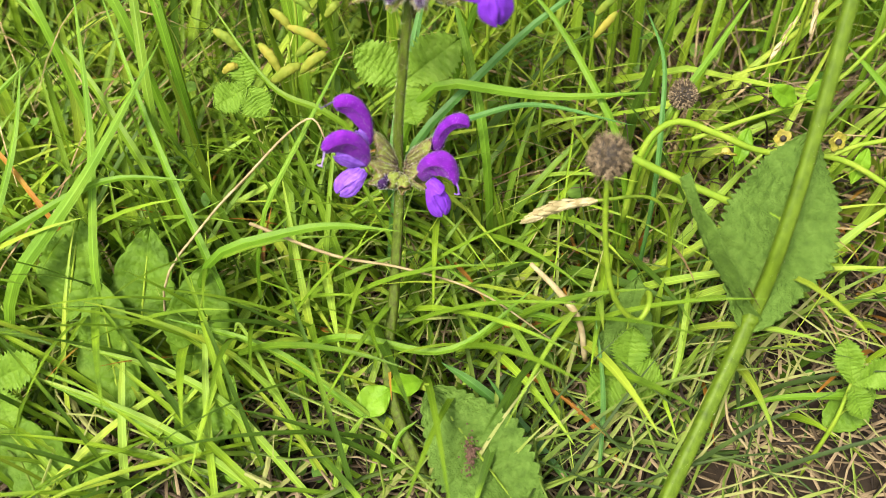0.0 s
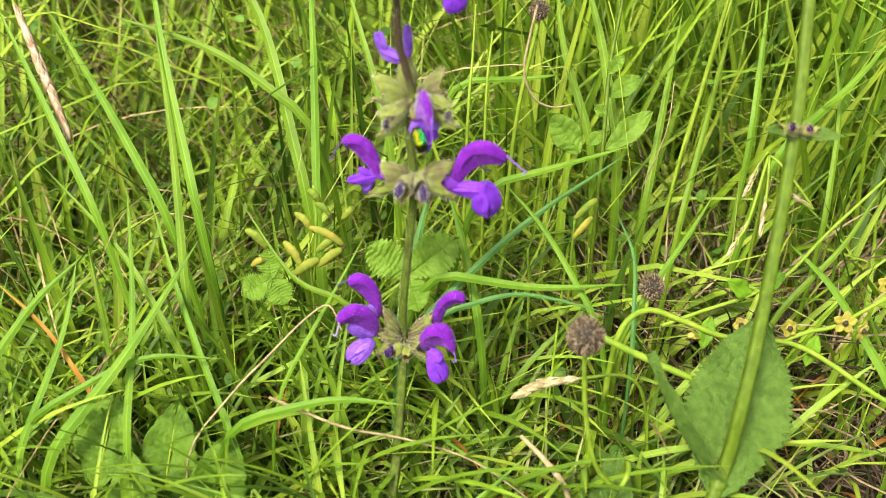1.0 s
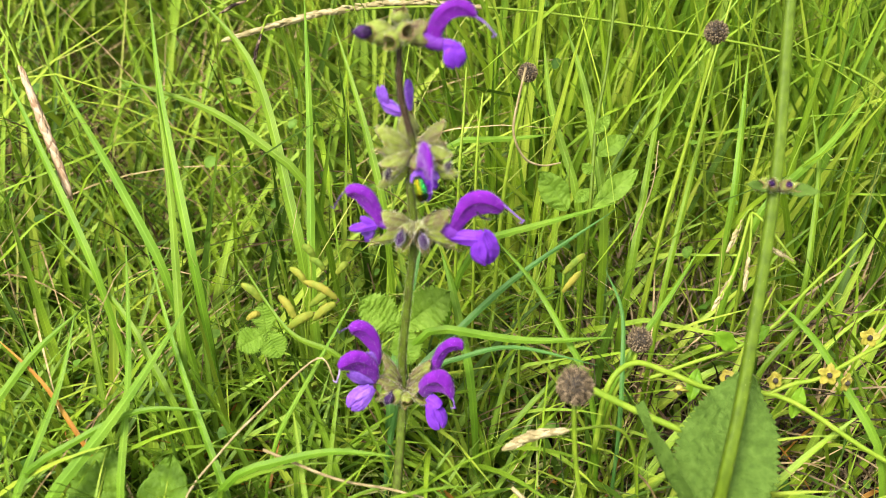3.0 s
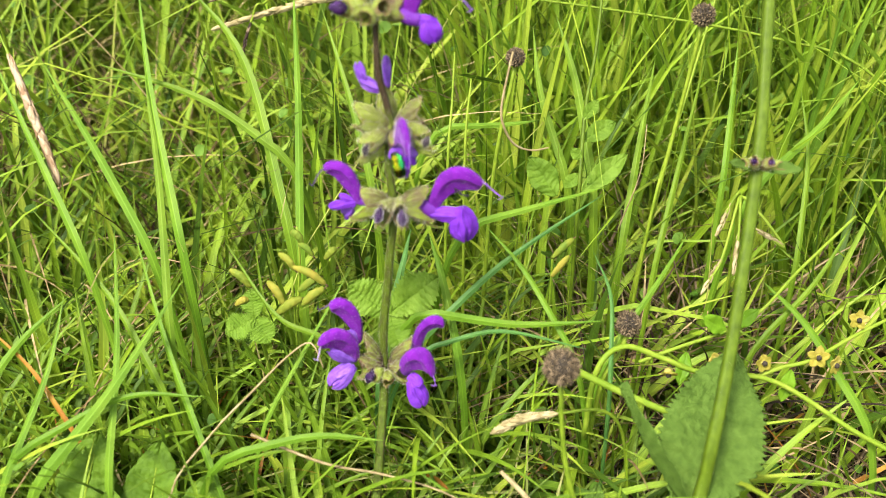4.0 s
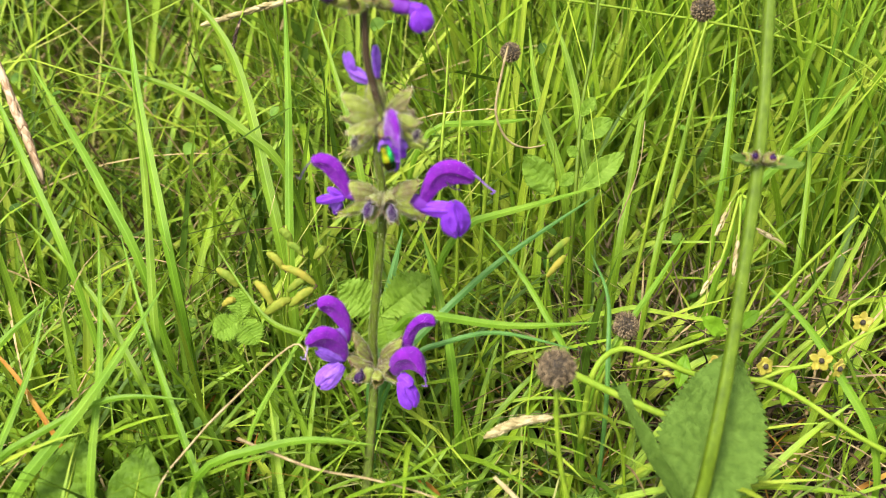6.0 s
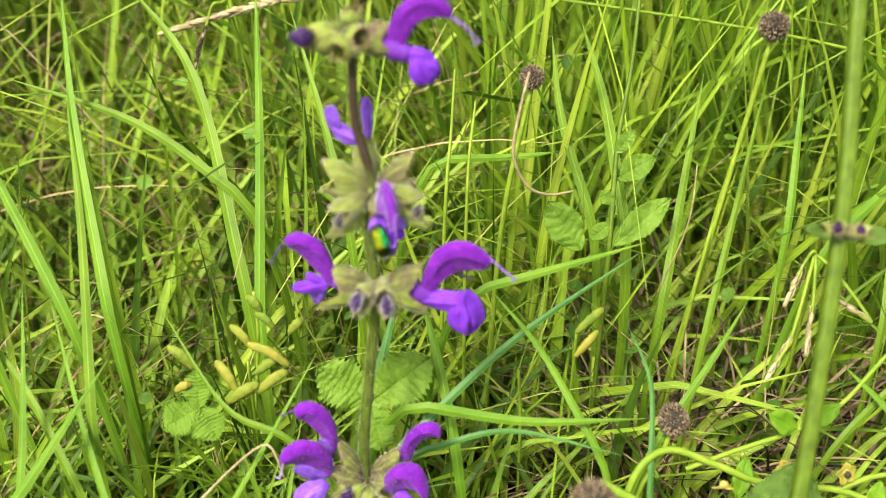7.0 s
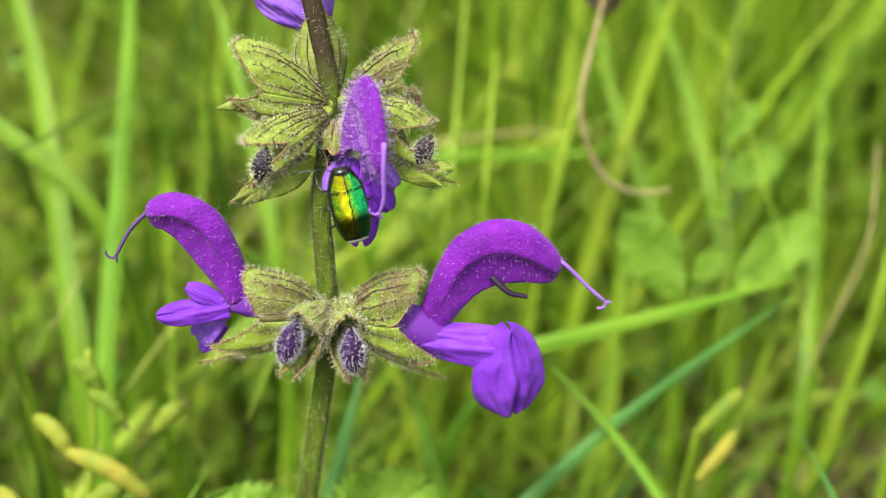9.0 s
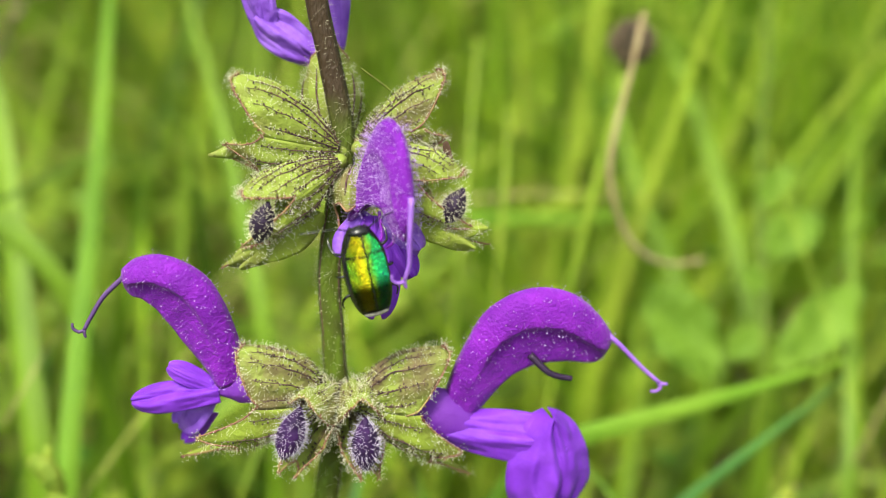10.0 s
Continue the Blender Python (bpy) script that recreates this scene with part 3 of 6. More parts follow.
arching("dead_stalks", 270, (-0.28, -0.05), (0.31, 0.44), 2.0, 0.19, 0.0010, 49, "straw", "tangle of dead tan grass stalks behind the blades", 0.9, 2.5)
arching("tan_tangle", 220, (0.055, 0.15), (0.235, 0.33), 2.2, 0.085, 0.0009, 50, "straw", "curled tan dead grass stalks", 0.7, 2.5)
arching("withered_blades", 110, (-0.16, 0.19), (0.19, 0.34), 1.5, 0.06, 0.0014, 51, "orange", "withered orange and yellow grass blades", 0.8, 2.5)
arching("leaning_grass", 130, (-0.24, -0.04), (0.29, 0.38), 1.6, 0.15, 0.0026, 52, "grass", "long green grass blades leaning across one another", 0.4, 0.9)
blades("broad_grass", 400, (0.02, 0.24), (0.30, 0.50), 0.0036, 1.15, (0.0, 0.25), (0.0, 0.6), 43, "far_grass", "broad pale green grass blades standing behind the herbs", margin=0.02, segs=7, low=0.7)

blades("pale_grass", 900, (0.02, 0.34), (0.35, 0.66), 0.0036, 1.15, (0.0, 0.5), (0.0, 1.2), 48, "pale", "pale yellow-green grass blades behind the herbs", margin=0.02, segs=7, low=0.7)


def low_herbs(count, seed):
    """Small roundish leaves low in the sward."""
    r = np.random.RandomState(seed)
    V, F = [], []
    for k in range(count):
        x, y = r.uniform(-0.30, 0.34), 0.12 + 0.40 * r.rand()
        if r.rand() > 0.5 + 0.8 * noise.noise((x * 16, y * 16, 9)):
            continue
        z = GROUND + canopy(y) * r.uniform(0.15, 0.7) + 0.006
        m = pose(x, y, z, r.uniform(-10, 70), r.uniform(-30, 30), r.uniform(0, 360))
        n = r.uniform(0.003, 0.0062)
        b = len(V)
        ring = 14
        V += [m @ Vector((n * 0.40 * math.sin(2 * math.pi * j / ring) * (1 + 0.07 * (j % 2)), n * (0.5 - 0.5 * math.cos(2 * math.pi * j / ring)) ** 0.85, n * 0.14 * abs(math.sin(2 * math.pi * j / ring)))) for j in range(ring)]
        V.append(m @ Vector((0, n * 0.5, -n * 0.02)))
        F += [(b + j, b + (j + 1) % ring, b + ring) for j in range(ring)]
    me = bpy.data.meshes.new("low_herbs")
    me.from_pydata([tuple(q) for q in V], [], F)
    me.materials.append(M["low_herb"])
    me.polygons.foreach_set("use_smooth", [True] * len(me.polygons))
    tagged(new("low_herbs", me), "small roundish green leaves low among the grass", "herb", kind="stuff")


low_herbs(1500, 31)
MOVING = []
SWAY = [
    (0.0, -0.0003, -0.0077, 0.0005),
    (0.5, -0.0017, -0.0012, -0.0086),
    (1.0, -0.0004, -0.0053, 0.0019),
    (1.5, 0.0011, -0.0076, 0.0026),
    (2.0, 0.0016, -0.0059, 0.0031),
    (2.5, 0.0020, -0.0030, 0.0015),
    (3.0, 0.0016, -0.0045, 0.0032),
    (4.5, -0.0009, -0.0025, 0.0043),
    (5.0, 0.0000, -0.0035, 0.0047),
    (6.5, -0.0009, -0.0014, 0.0039),
    (7.0, 0.0001, 0.0005, -0.0002),
    (7.5, 0.0019, 0.0036, -0.0041),
    (7.8, 0.0024, 0.0041, -0.0041),
    (7.9, -0.0002, 0.0032, 0.0021),
    (8.0, 0.0003, 0.0057, 0.0006),
    (8.2, 0.0003, 0.0058, 0.0014),
    (8.5, -0.0011, 0.0074, -0.0048),
    (9.0, -0.0018, 0.0077, -0.0053),
    (9.5, -0.0024, 0.0049, -0.0042),
    (10.0, -0.0017, 0.0083, -0.0039),
]


def swaying(ob, base, part_of=1.0):
    MOVING.append((ob, [(t, pose(base[0] + x * part_of, base[1] + y * part_of, base[2] + z * part_of)) for t, x, y, z in SWAY]))

# ---- the meadow sage: stem, whorls of flowers, leaves ----
UP = Vector((0, 0.196, 0.981))


def vec(p):
    return p if isinstance(p, Vector) else mm(*p)


def helmet(owner, top, bottom, half, fuzz=300, seed=1, material="petal", depth=(0.0, 0.0), long=0.00045):
    """The upper lip: a narrow helmet between a top and a bottom line, with a crease along each flank."""
    def lift(pts):
        n = len(pts) - 1
        return [vec(p if len(p) == 3 else (p[0], depth[0] + (depth[1] - depth[0]) * k / n, p[1])) for k, p in enumerate(pts)]

    nu, nv = 40, 44
    t, b = curve(lift(top), nu), curve(lift(bottom), nu)
    axis = (t[-1] + b[-1] - t[0] - b[0]) / 2
    tall = sum((x - y for x, y in zip(t, b)), Vector()) / (nu + 1)
    side = axis.cross(tall).normalized()
    w0 = half * 0.8 / 1000

    def fn(u, v):
        i = min(nu, int(round(u * nu)))
        x = 2 * v - 1
        h = 1 - abs(x)
        h = h ** 1.25 * 0.35 + 0.65 * h
        c = 0.46 + 0.18 * math.sin(min(1.0, u * 1.1) * math.pi) - 0.10 * u
        dome = math.sqrt(max(0.0, 1 - max(0.0, (h - c) / (1 - c)) ** 1.7))
        skirt = 0.72 - 0.45 * (1 - min(1.0, h / c)) ** 0.8 + 0.035 * math.sin(40 * u + 6 * h)
        k = min(1.0, max(0.0, (h - c + 0.05) / 0.07))
        k = k * k * (3 - 2 * k)
        crease = min(1.0, max(0.0, (u - 0.12) / 0.25))
        plain = math.sqrt(max(0.0, 1 - abs(2 * h - 1.05) ** 2.4)) * 0.95
        wd = plain * (1 - crease) + crease * (skirt * (1 - k) + dome * k if h < 0.999 else 0.0)
        along = (0.55 + 0.45 * math.sin(min(1.0, u / 0.5) * math.pi / 2)) * (1 if u < 0.72 else math.sqrt(max(0.0, 1 - ((u - 0.72) / 0.285) ** 2)))
        wd *= along * (1 + 0.07 * noise.noise((5 * u + seed, 4 * h, 1.0)))
        p = b[i] + (t[i] - b[i]) * h
        return p + side * (math.copysign(wd, x) * w0)

    g = sheet(fn, nu, nv, 0.00008)
    ob = part("upper_lip", g, material, owner)
    fur = hairs(g, int(fuzz * 1.6), long, 0.000010, 0.000026, seed, 0.3)
    fur.join(hairs(g, int(fuzz * 0.55), long, 0.000012, 0.000068, seed + 5, 0.25))
    part("hair", fur, "hair_petal", ob, smooth=False)["kind"] = "stuff"
    return ob


def hood(owner, pts, radii, flat=0.52, fuzz=330, seed=1, material="petal"):
    """An upper lip along a middle line, as tall as the radii say."""
    n = 12
    line = curve([vec(p) for p in pts], n)
    top, bottom = [], []
    for k, (p, (d, sd, w)) in enumerate(zip(line, frames(line, UP.cross((line[-1] - line[0]).normalized())))):
        r = blend(radii, k / n) / 1000
        top.append(p + w * r)
        bottom.append(p - w * r)
    return helmet(owner, [tuple(q * 1000) for q in top], [tuple(q * 1000) for q in bottom], max(radii) * flat, fuzz, seed, material)


def lipped(plant, base, top, sinus, bottom, half, seed=1, fuzz=500, upper="calyx_brown", lower="calyx_lime", teeth=0.22, depth=None, side=None, name="calyx", label="", ribs=(9, 7), tip_at=None):
    """A calyx of two ribbed and hairy lips: the upper arches up to the top line, the lower parts into two teeth."""
    base, sinus = vec(base), vec(sinus)
    lift = lambda pts: [vec(p) for p in pts]
    n = 24
    t, b = curve([base + mm(0, 0, 0.25), *lift(top)], n), curve([base - mm(0, 0, 0.25), *lift(bottom)], n)
    axis = (sinus - base).normalized()
    sd = Vector(side) if side else axis.cross(UP)
    sd = (sd - axis * sd.dot(axis)).normalized()
    w0 = half / 1000

    def fn(u, deg, out=0.0):
        a = math.radians(deg)
        edge = t if deg < 180 else b
        y = abs(math.sin(a)) ** 0.92
        i = min(1.0, u) * n
        j = min(n - 1, int(i))
        e = edge[j] + (edge[j + 1] - edge[j]) * (i - j)
        if u > 1:
            e = e + (edge[n] - edge[n - 2]) * ((u - 1) * n / 2)
        m = base + (sinus - base) * u
        wd = w0 * (0.22 + 0.78 * math.sin(min(1.0, u / 0.72) * math.pi / 2) ** 0.85) * (1 - 0.30 * max(0.0, u - 0.72) / 0.28)
        puff = 1 + out + 0.045 * math.cos(math.radians(deg) * 14 if deg < 180 else math.radians(deg) * 10) * math.sin(min(1, u) * math.pi)
        puff += 0.06 * noise.noise((3 * u + seed, 1.6 * math.cos(a), 1.6 * math.sin(a)))
        return m + (e - m) * (y * puff) + sd * (math.cos(a) * wd * puff)

    def reach(deg):
        if deg < 180:
            return 0.56 + 0.45 * math.sin(math.radians(deg)) ** 0.45 - 0.09 * math.exp(-((deg - 90) / 24) ** 2)
        return 0.66 + (teeth + 0.20) * sum(math.exp(-(abs(deg - c) / 19) ** 1.25) for c in tips)

    tips = (tip_at or (212, 282)) if sd.y > 0 else [540 - c for c in tip_at or (212, 282)]
    owner = calyx_foot(name, base, plant, label)
    heart = base + (sinus - base) * 0.55
    r = random.Random(seed)
    for lip, lo, hi, mat, count in (("upper_calyx_lip", 0, 180, upper, ribs[0]), ("lower_calyx_lip", 180.001, 360, lower, ribs[1])):
        g = sheet(lambda u, v: fn(u * reach(lo + (hi - lo) * v), lo + (hi - lo) * v), 26, 48, 0.00014)
        ob = part(lip, g, mat, owner)
        for k in range(count):
            deg = lo + (hi - lo) * (k + 0.5) / count
            q = 0.8 + 0.5 * abs(noise.noise((k * 1.7, seed, 0)))
            far = 0.90 + 0.08 * noise.noise((k, seed, 5))
            line = [fn((0.05 + (far - 0.05) * i / 30) * reach(deg), deg + 3.5 * noise.noise((i * 0.2, k, seed)), 0.006) for i in range(31)]
            rad = [0.00010 * q * (0.75 + 0.35 * noise.noise((i * 0.9, k, seed))) * (1.0 if i < 18 else 1 - (i - 18) / 16) for i in range(31)]
            vein = tube(line, [max(0.00003, x) for x in rad], 6)
            for i in range(1, 30):
                for _ in range(3):
                    w = Vector((r.uniform(-1, 1), r.uniform(-1, 1), r.uniform(-1, 1))) * 0.00028
                    vein.join(ball(line[i] + w, 0.00007 * r.uniform(0.6, 1.4), 5, 4))
            part("rib", vein, "rib", ob)
        edge = [fn(reach(lo + (hi - lo) * k / 60), lo + (hi - lo) * k / 60, 0.008) for k in range(61)]
        rim = tube(edge, [0.00008 * (1 + 0.4 * noise.noise((k * 0.7, seed, 2))) for k in range(61)], 6)
        for p in edge + edge:
            rim.join(ball(p + Vector((r.uniform(-1, 1), r.uniform(-1, 1), r.uniform(-1, 1))) * 0.00018, 0.00008 * r.uniform(0.5, 1.4), 5, 4))
        part("rim", rim, "rim", ob)
        outside = lambda p, n: (p - heart).dot(n) > 0
        fur = hairs(g, int(fuzz * 1.9), 0.00052, 0.000014, 0.000048, seed, 0.35, lambda p, n: outside(p, n) and noise.noise(p * 900) > -0.35)
        fur.join(hairs(rim, int(fuzz * 0.45), 0.00060, 0.000014, 0.000052, seed + 1, 0.35, outside))
        part("hair", fur, "hair", ob, smooth=False)["kind"] = "stuff"
    return owner


def tooth(owner, base, tip, width, seed):
    """A pointed lime tooth of a calyx's lower lip, with a rim of glandular hairs."""
    g = leaf(vec(base), vec(tip), (0.0, -0.85, 0.5), width / 1000, -0.10, 0, 0.6, 26, 14, 0.34, -0.55, 0.0, 0.00012, 5)
    ob = part("tooth", g, "calyx_lime", owner, "pointed lime-green calyx tooth")
    part("hair", hairs(g, 170, 0.00050, 0.000013, 0.000044, seed, 0.4), "hair", ob, smooth=False)["kind"] = "stuff"


def calyx_foot(name, base, plant, label=""):
    """The small node at a calyx's foot, which carries its lips."""
    return part(name, ball(base, 0.0007, 10, 6), "calyx_brown", plant, label)


def thread(owner, pts, r, material="style", name="style", fork=True):
    line = curve([vec(p) for p in pts], 14)
    g = tube(line, [r / 1000, r / 1000 * 0.85, r / 1000 * 0.7], 7)
    if fork:
        e, b = line[-1], line[-3]
        d = (e - b).normalized()
        s = d.cross(Vector((0, 1, 0))).normalized() if abs(d.y) < 0.9 else Vector((1, 0, 0))
        g.join(tube(curve([e, e + d * 0.0004 - s * 0.0003, e + d * 0.0003 - s * 0.0009, e - d * 0.0001 - s * 0.0011], 6), [r / 1400, r / 2200], 6))
        g.join(tube(curve([e, e + d * 0.0004 + s * 0.0002, e + d * 0.0006 + s * 0.0004], 4), [r / 1400, r / 2200], 6))
    return part(name, g, material, owner)


def petal(owner, root, end, face, width, cup=0.25, notch=0.1, material="lip", ruffle=0.06, seed=0, name="lower_lip", waist=0.55, fold=0.3):
    """A rounded petal lobe from root to end, its upper side towards face, cupped and ruffled."""
    root, end = vec(root), vec(end)
    ax = end - root
    n = Vector(face).normalized()
    n = (n - ax.normalized() * n.dot(ax.normalized())).normalized()
    s = ax.normalized().cross(n)
    w = width / 1000

    def fn(u, v):
        x = 2 * v - 1
        prof = (waist + (1 - waist) * math.sin(min(1.0, u / 0.62) * math.pi / 2)) * (math.sqrt(max(0.0, 1 - ((u - 0.62) / 0.40) ** 2)) if u > 0.62 else 1.0)
        if waist < 0.5 and u < 0.2:
            prof *= 0.08 + 0.92 * math.sqrt(1 - (1 - u / 0.2) ** 2)
        prof = max(prof, 0.05)
        reach = u * (1 - notch * math.exp(-(x / 0.35) ** 2) * u * u) + 0.0
        ru = ruffle * math.sin(7 * v + seed) * u + 0.5 * ruffle * math.sin(13 * v + 2 * seed + 5 * u)
        lift = -cup * x * x + 0.18 * math.sin(u * math.pi) + 0.05 * (1 - abs(x)) ** 3 + ru
        lift += 0.16 * noise.noise((2.2 * u + seed, 1.7 * x, seed * 1.7)) + 0.06 * noise.noise((6 * u, 5 * x + seed, 2.0)) + 0.03 * math.sin(16 * x) * u * (1 - u)
        lift -= fold * 0.22 * math.exp(-((x - 0.15 * math.sin(3 * u + seed)) / 0.10) ** 2) * (0.4 + 0.6 * u)
        lift += fold * 0.14 * abs(((2.2 * x + 1.5 * noise.noise((1.8 * u, 1.3 * x, seed)) + 9) % 1) - 0.5)
        return root + ax * reach + s * (x * prof * w / 2) + n * (lift * w / 2)

    return part(name, sheet(fn, 30, 44, 0.00008), material, owner)


def calyx(plant, base, mouth, high, side, material="calyx", ribs="rib", seed=1, fuzz=420, up=None, teeth=1.0, name="calyx", label="", wide_open=False):
    """A two-lipped, ribbed and hairy calyx from base to mouth; high and side: half its opening."""
    base, mouth = vec(base), vec(mouth)
    ax = mouth - base
    d = ax.normalized()
    n = Vector(up or UP)
    n = (n - d * n.dot(d)).normalized()
    s = d.cross(n)
    hi, si = high / 1000, side / 1000
    notch = 0.30 if wide_open else 0.10

    def fn(u, v, out=0.0, rib=True):
        a = 2 * math.pi * v
        deg = math.degrees(a)
        deg = deg - 360 if deg > 270 else deg
        grow = 1 + teeth * (0.24 * math.exp(-((deg - 90) / 26) ** 2) + 0.36 * math.exp(-((deg + 58) / 15) ** 2) + 0.36 * math.exp(-((deg + 122) / 15) ** 2) if deg > -180 else 0)
        lo = deg + 360 if deg < 0 else deg
        grow += teeth * 0.0 - notch * math.exp(-((lo - 0) / 24) ** 2) - notch * math.exp(-((lo - 360) / 24) ** 2) - notch * math.exp(-((lo - 180) / 24) ** 2)
        rr = 0.17 + 0.83 * math.sin(min(1.0, u / 0.66) * math.pi / 2) ** 0.8 - 0.30 * max(0.0, (u - 0.66) / 0.34) ** 1.6
        if wide_open:
            rr = 0.13 + 0.87 * u ** 0.72 - 0.10 * max(0.0, (u - 0.7) / 0.3) ** 2
        rr *= (1 + (0.055 * math.cos(16 * a) * math.sin(u * math.pi) if rib else 0)) + out
        rr *= 1 + 0.06 * noise.noise((3 * u + seed, 2 * math.cos(a), 2 * math.sin(a)))
        flare = 1.0
        return base + ax * (u * grow) + n * (math.sin(a) * hi * rr * flare) + s * (math.cos(a) * si * rr * flare)

    g = sheet(fn, 12, 48)
    ob = part(name, g, material, plant, label)
    for k in range(9):
        line = [fn(0.06 + (0.74 + 0.2 * noise.noise((k, seed, 5))) * i / 9, k / 9 + 0.006 * noise.noise((i * 0.6, k, seed)), 0.03) for i in range(10)]
        q = 0.8 + 0.5 * abs(noise.noise((k * 1.7, seed, 0)))
        part("rib", tube(line, [0.00008 * q, 0.00014 * q, 0.00008 * q, 0.00012 * q, 0.00004 * q], 5), ribs, ob)
    part("rim", tube([fn(1.0, k / 60, 0.0) for k in range(61)], [0.00011, 0.00011], 5), "rim", ob)
    part("hair", hairs(g, int(fuzz * 1.5), 0.00055, 0.000013, 0.000044, seed, 0.4), "hair", ob, smooth=False)["kind"] = "stuff"
    return ob


def closed_bud(owner, centre, way, long, wide, material="bud", seed=1, fuzz=160):
    """A dark hairy bud that shows in the mouth of a calyx."""
    c, d = vec(centre), Vector(way).normalized()
    line = [c + d * (long / 1000 * (k / 10 - 0.5)) for k in range(11)]
    g = tube(line, [wide / 1000 * v for v in (0.25, 0.75, 0.98, 1.0, 0.85, 0.5, 0.12)], 14)
    ob = part("bud", g, material, owner)
    part("hair", hairs(g, int(fuzz * 0.8), 0.00055, 0.000020, 0.000034, seed, 0.5), "hair_violet" if material == "bud" else "hair", ob, smooth=False)["kind"] = "stuff"
    return ob


def throat(owner, pts, radii, flat=0.75, material="throat"):
    line = curve([vec(p) for p in pts], 12)
    lateral = UP.cross((line[-1] - line[0]).normalized()).normalized()
    return part("corolla_tube", tube(line, [r / 1000 for r in radii], 16, lambda a, u: (math.cos(a) * flat, math.sin(a)), lateral), material, owner)


def square_ring(a, u):
    c, s = math.cos(a), math.sin(a)
    r = 1.0 / (abs(c) ** 5 + abs(s) ** 5) ** 0.2
    r *= 1 - 0.07 * math.cos(4 * a) ** 8
    return c * r * 0.92, s * r * 0.92


def meadow_sage():
    plant = thing("meadow_sage", "meadow sage with violet hooded flowers on a hairy green stem", "wildflower", SAGE, "sage plants")
    line = curve([mm(5, -74, -130), mm(2, -67, -117), mm(-8.9, -45, -98), mm(-7.4, -27, -79.5), mm(-5.2, -11.5, -55), mm(-4.9, -8, -38.5), mm(-2.7, -3.7, -18.5), mm(-0.8, -0.5, -2), mm(-1.2, 1.0, 6), mm(-1.8, 2.4, 13), mm(-1.0, 4.2, 21), mm(-1.0, 4.9, 25), mm(-2.3, 6.1, 30.7), mm(-3.8, 7.4, 37.2), mm(-4.0, 9.0, 46), mm(-3.8, 10.2, 53), mm(-4.0, 10.8, 57)], 150)
    low = tube(line, [0.0018, 0.00172, 0.00165, 0.0015, 0.00135, 0.00125, 0.00118, 0.00115, 0.0011, 0.0011, 0.00108, 0.00105, 0.001, 0.0009, 0.0008, 0.0006], 16, square_ring, (1, 0, 0))
    st = part("stem", low, "stem", plant, "square hairy stem, green below and brown above")
    part("hair", hairs(low, 7000, 0.00050, 0.000014, 0.000028, 4, 0.5, lambda p, n: p.z > -0.060), "hair", st, smooth=False)["kind"] = "stuff"

    # dark ridges along the corners of the stem
    for sx, sy in ((-1, -1), (1, -1)):
        path = curve([mm(-7.4, -27, -79.5), mm(-5.2, -11.5, -55), mm(-4.9, -8, -38.5), mm(-2.7, -3.7, -18.5), mm(-0.8, -0.5, -2), mm(-1.2, 1.0, 6), mm(-1.8, 2.4, 13), mm(-1.0, 4.2, 21)], 60)
        part("ridge", tube([q + Vector((sx * 0.00082, sy * 0.00070, 0)) * (1.12 if k < 18 else 0.98) for k, q in enumerate(path)], [0.00015, 0.00013, 0.00016, 0.00012, 0.00015], 6), "rib", st)

    # middle whorl: a wide open flower, a half-turned one and two buds
    c = right = lipped(plant, (1.2, 0, -0.1), [(2.0, 0, 2.5), (3.8, 0.2, 4.2), (6.6, 0.4, 5.3), (9.8, 0.6, 5.7)], (8.9, 0.2, -0.2), [(3.6, -0.4, -3.0), (7.0, -0.8, -4.8), (11.0, -1.0, -6.5)], 3.0, 11, 620)
    helmet(c, [(9.2, 0.5), (9.8, 3.0), (11.0, 6.2), (12.4, 8.9), (14.9, 10.7), (17.4, 11.2), (20.3, 10.5), (22.8, 8.5), (24.4, 6.4)], [(10.6, -3.0), (11.9, -1.4), (13.1, 0.2), (14.4, 2.1), (16.1, 3.4), (18.0, 4.0), (20.5, 4.1), (22.8, 3.9), (24.0, 4.6)], 2.0, 520, 12, depth=(0.2, 1.8))
    throat(c, [(6.5, 0, -0.2), (8.8, -0.2, -1.0), (11.0, -0.5, -2.0), (14.4, -0.9, -2.6)], [2.0, 2.5, 2.2, 1.4, 0.2], 0.55, "throat")
    thread(c, [(23.9, 1.5, 6.6), (25.2, 1.2, 5.6), (27.4, 0.8, 3.6), (29.2, 0.5, 2.2)], 0.26)
    thread(c, [(16.6, 0.3, 5.0), (18.4, -0.7, 3.7), (20.4, -0.9, 3.3)], 0.36, "anther", "anther", False)
    petal(c, (9.0, -1.0, -1.8), (20.4, -2.8, -2.3), (0.05, -0.9, 0.45), 4.6, 0.55, 0.0, seed=2, waist=0.62, ruffle=0.10, fold=0.5)
    petal(c, (18.6, -2.6, 0.3), (19.6, -3.4, -10.2), (0.12, -1, 0.25), 8.2, 0.5, 0.04, seed=3, waist=0.46, ruffle=0.05, fold=0.9)

    c = left = lipped(plant, (-1.3, 0.3, 0.2), [(-2.2, 0.2, 3.0), (-4.2, 0.1, 4.5), (-6.8, 0.2, 5.2), (-9.6, 0.4, 5.4)], (-10.2, 0.0, 0.4), [(-3.6, -0.4, -2.2), (-7.8, -0.8, -3.8), (-12.8, -0.6, -5.2)], 3.0, 21, 620)
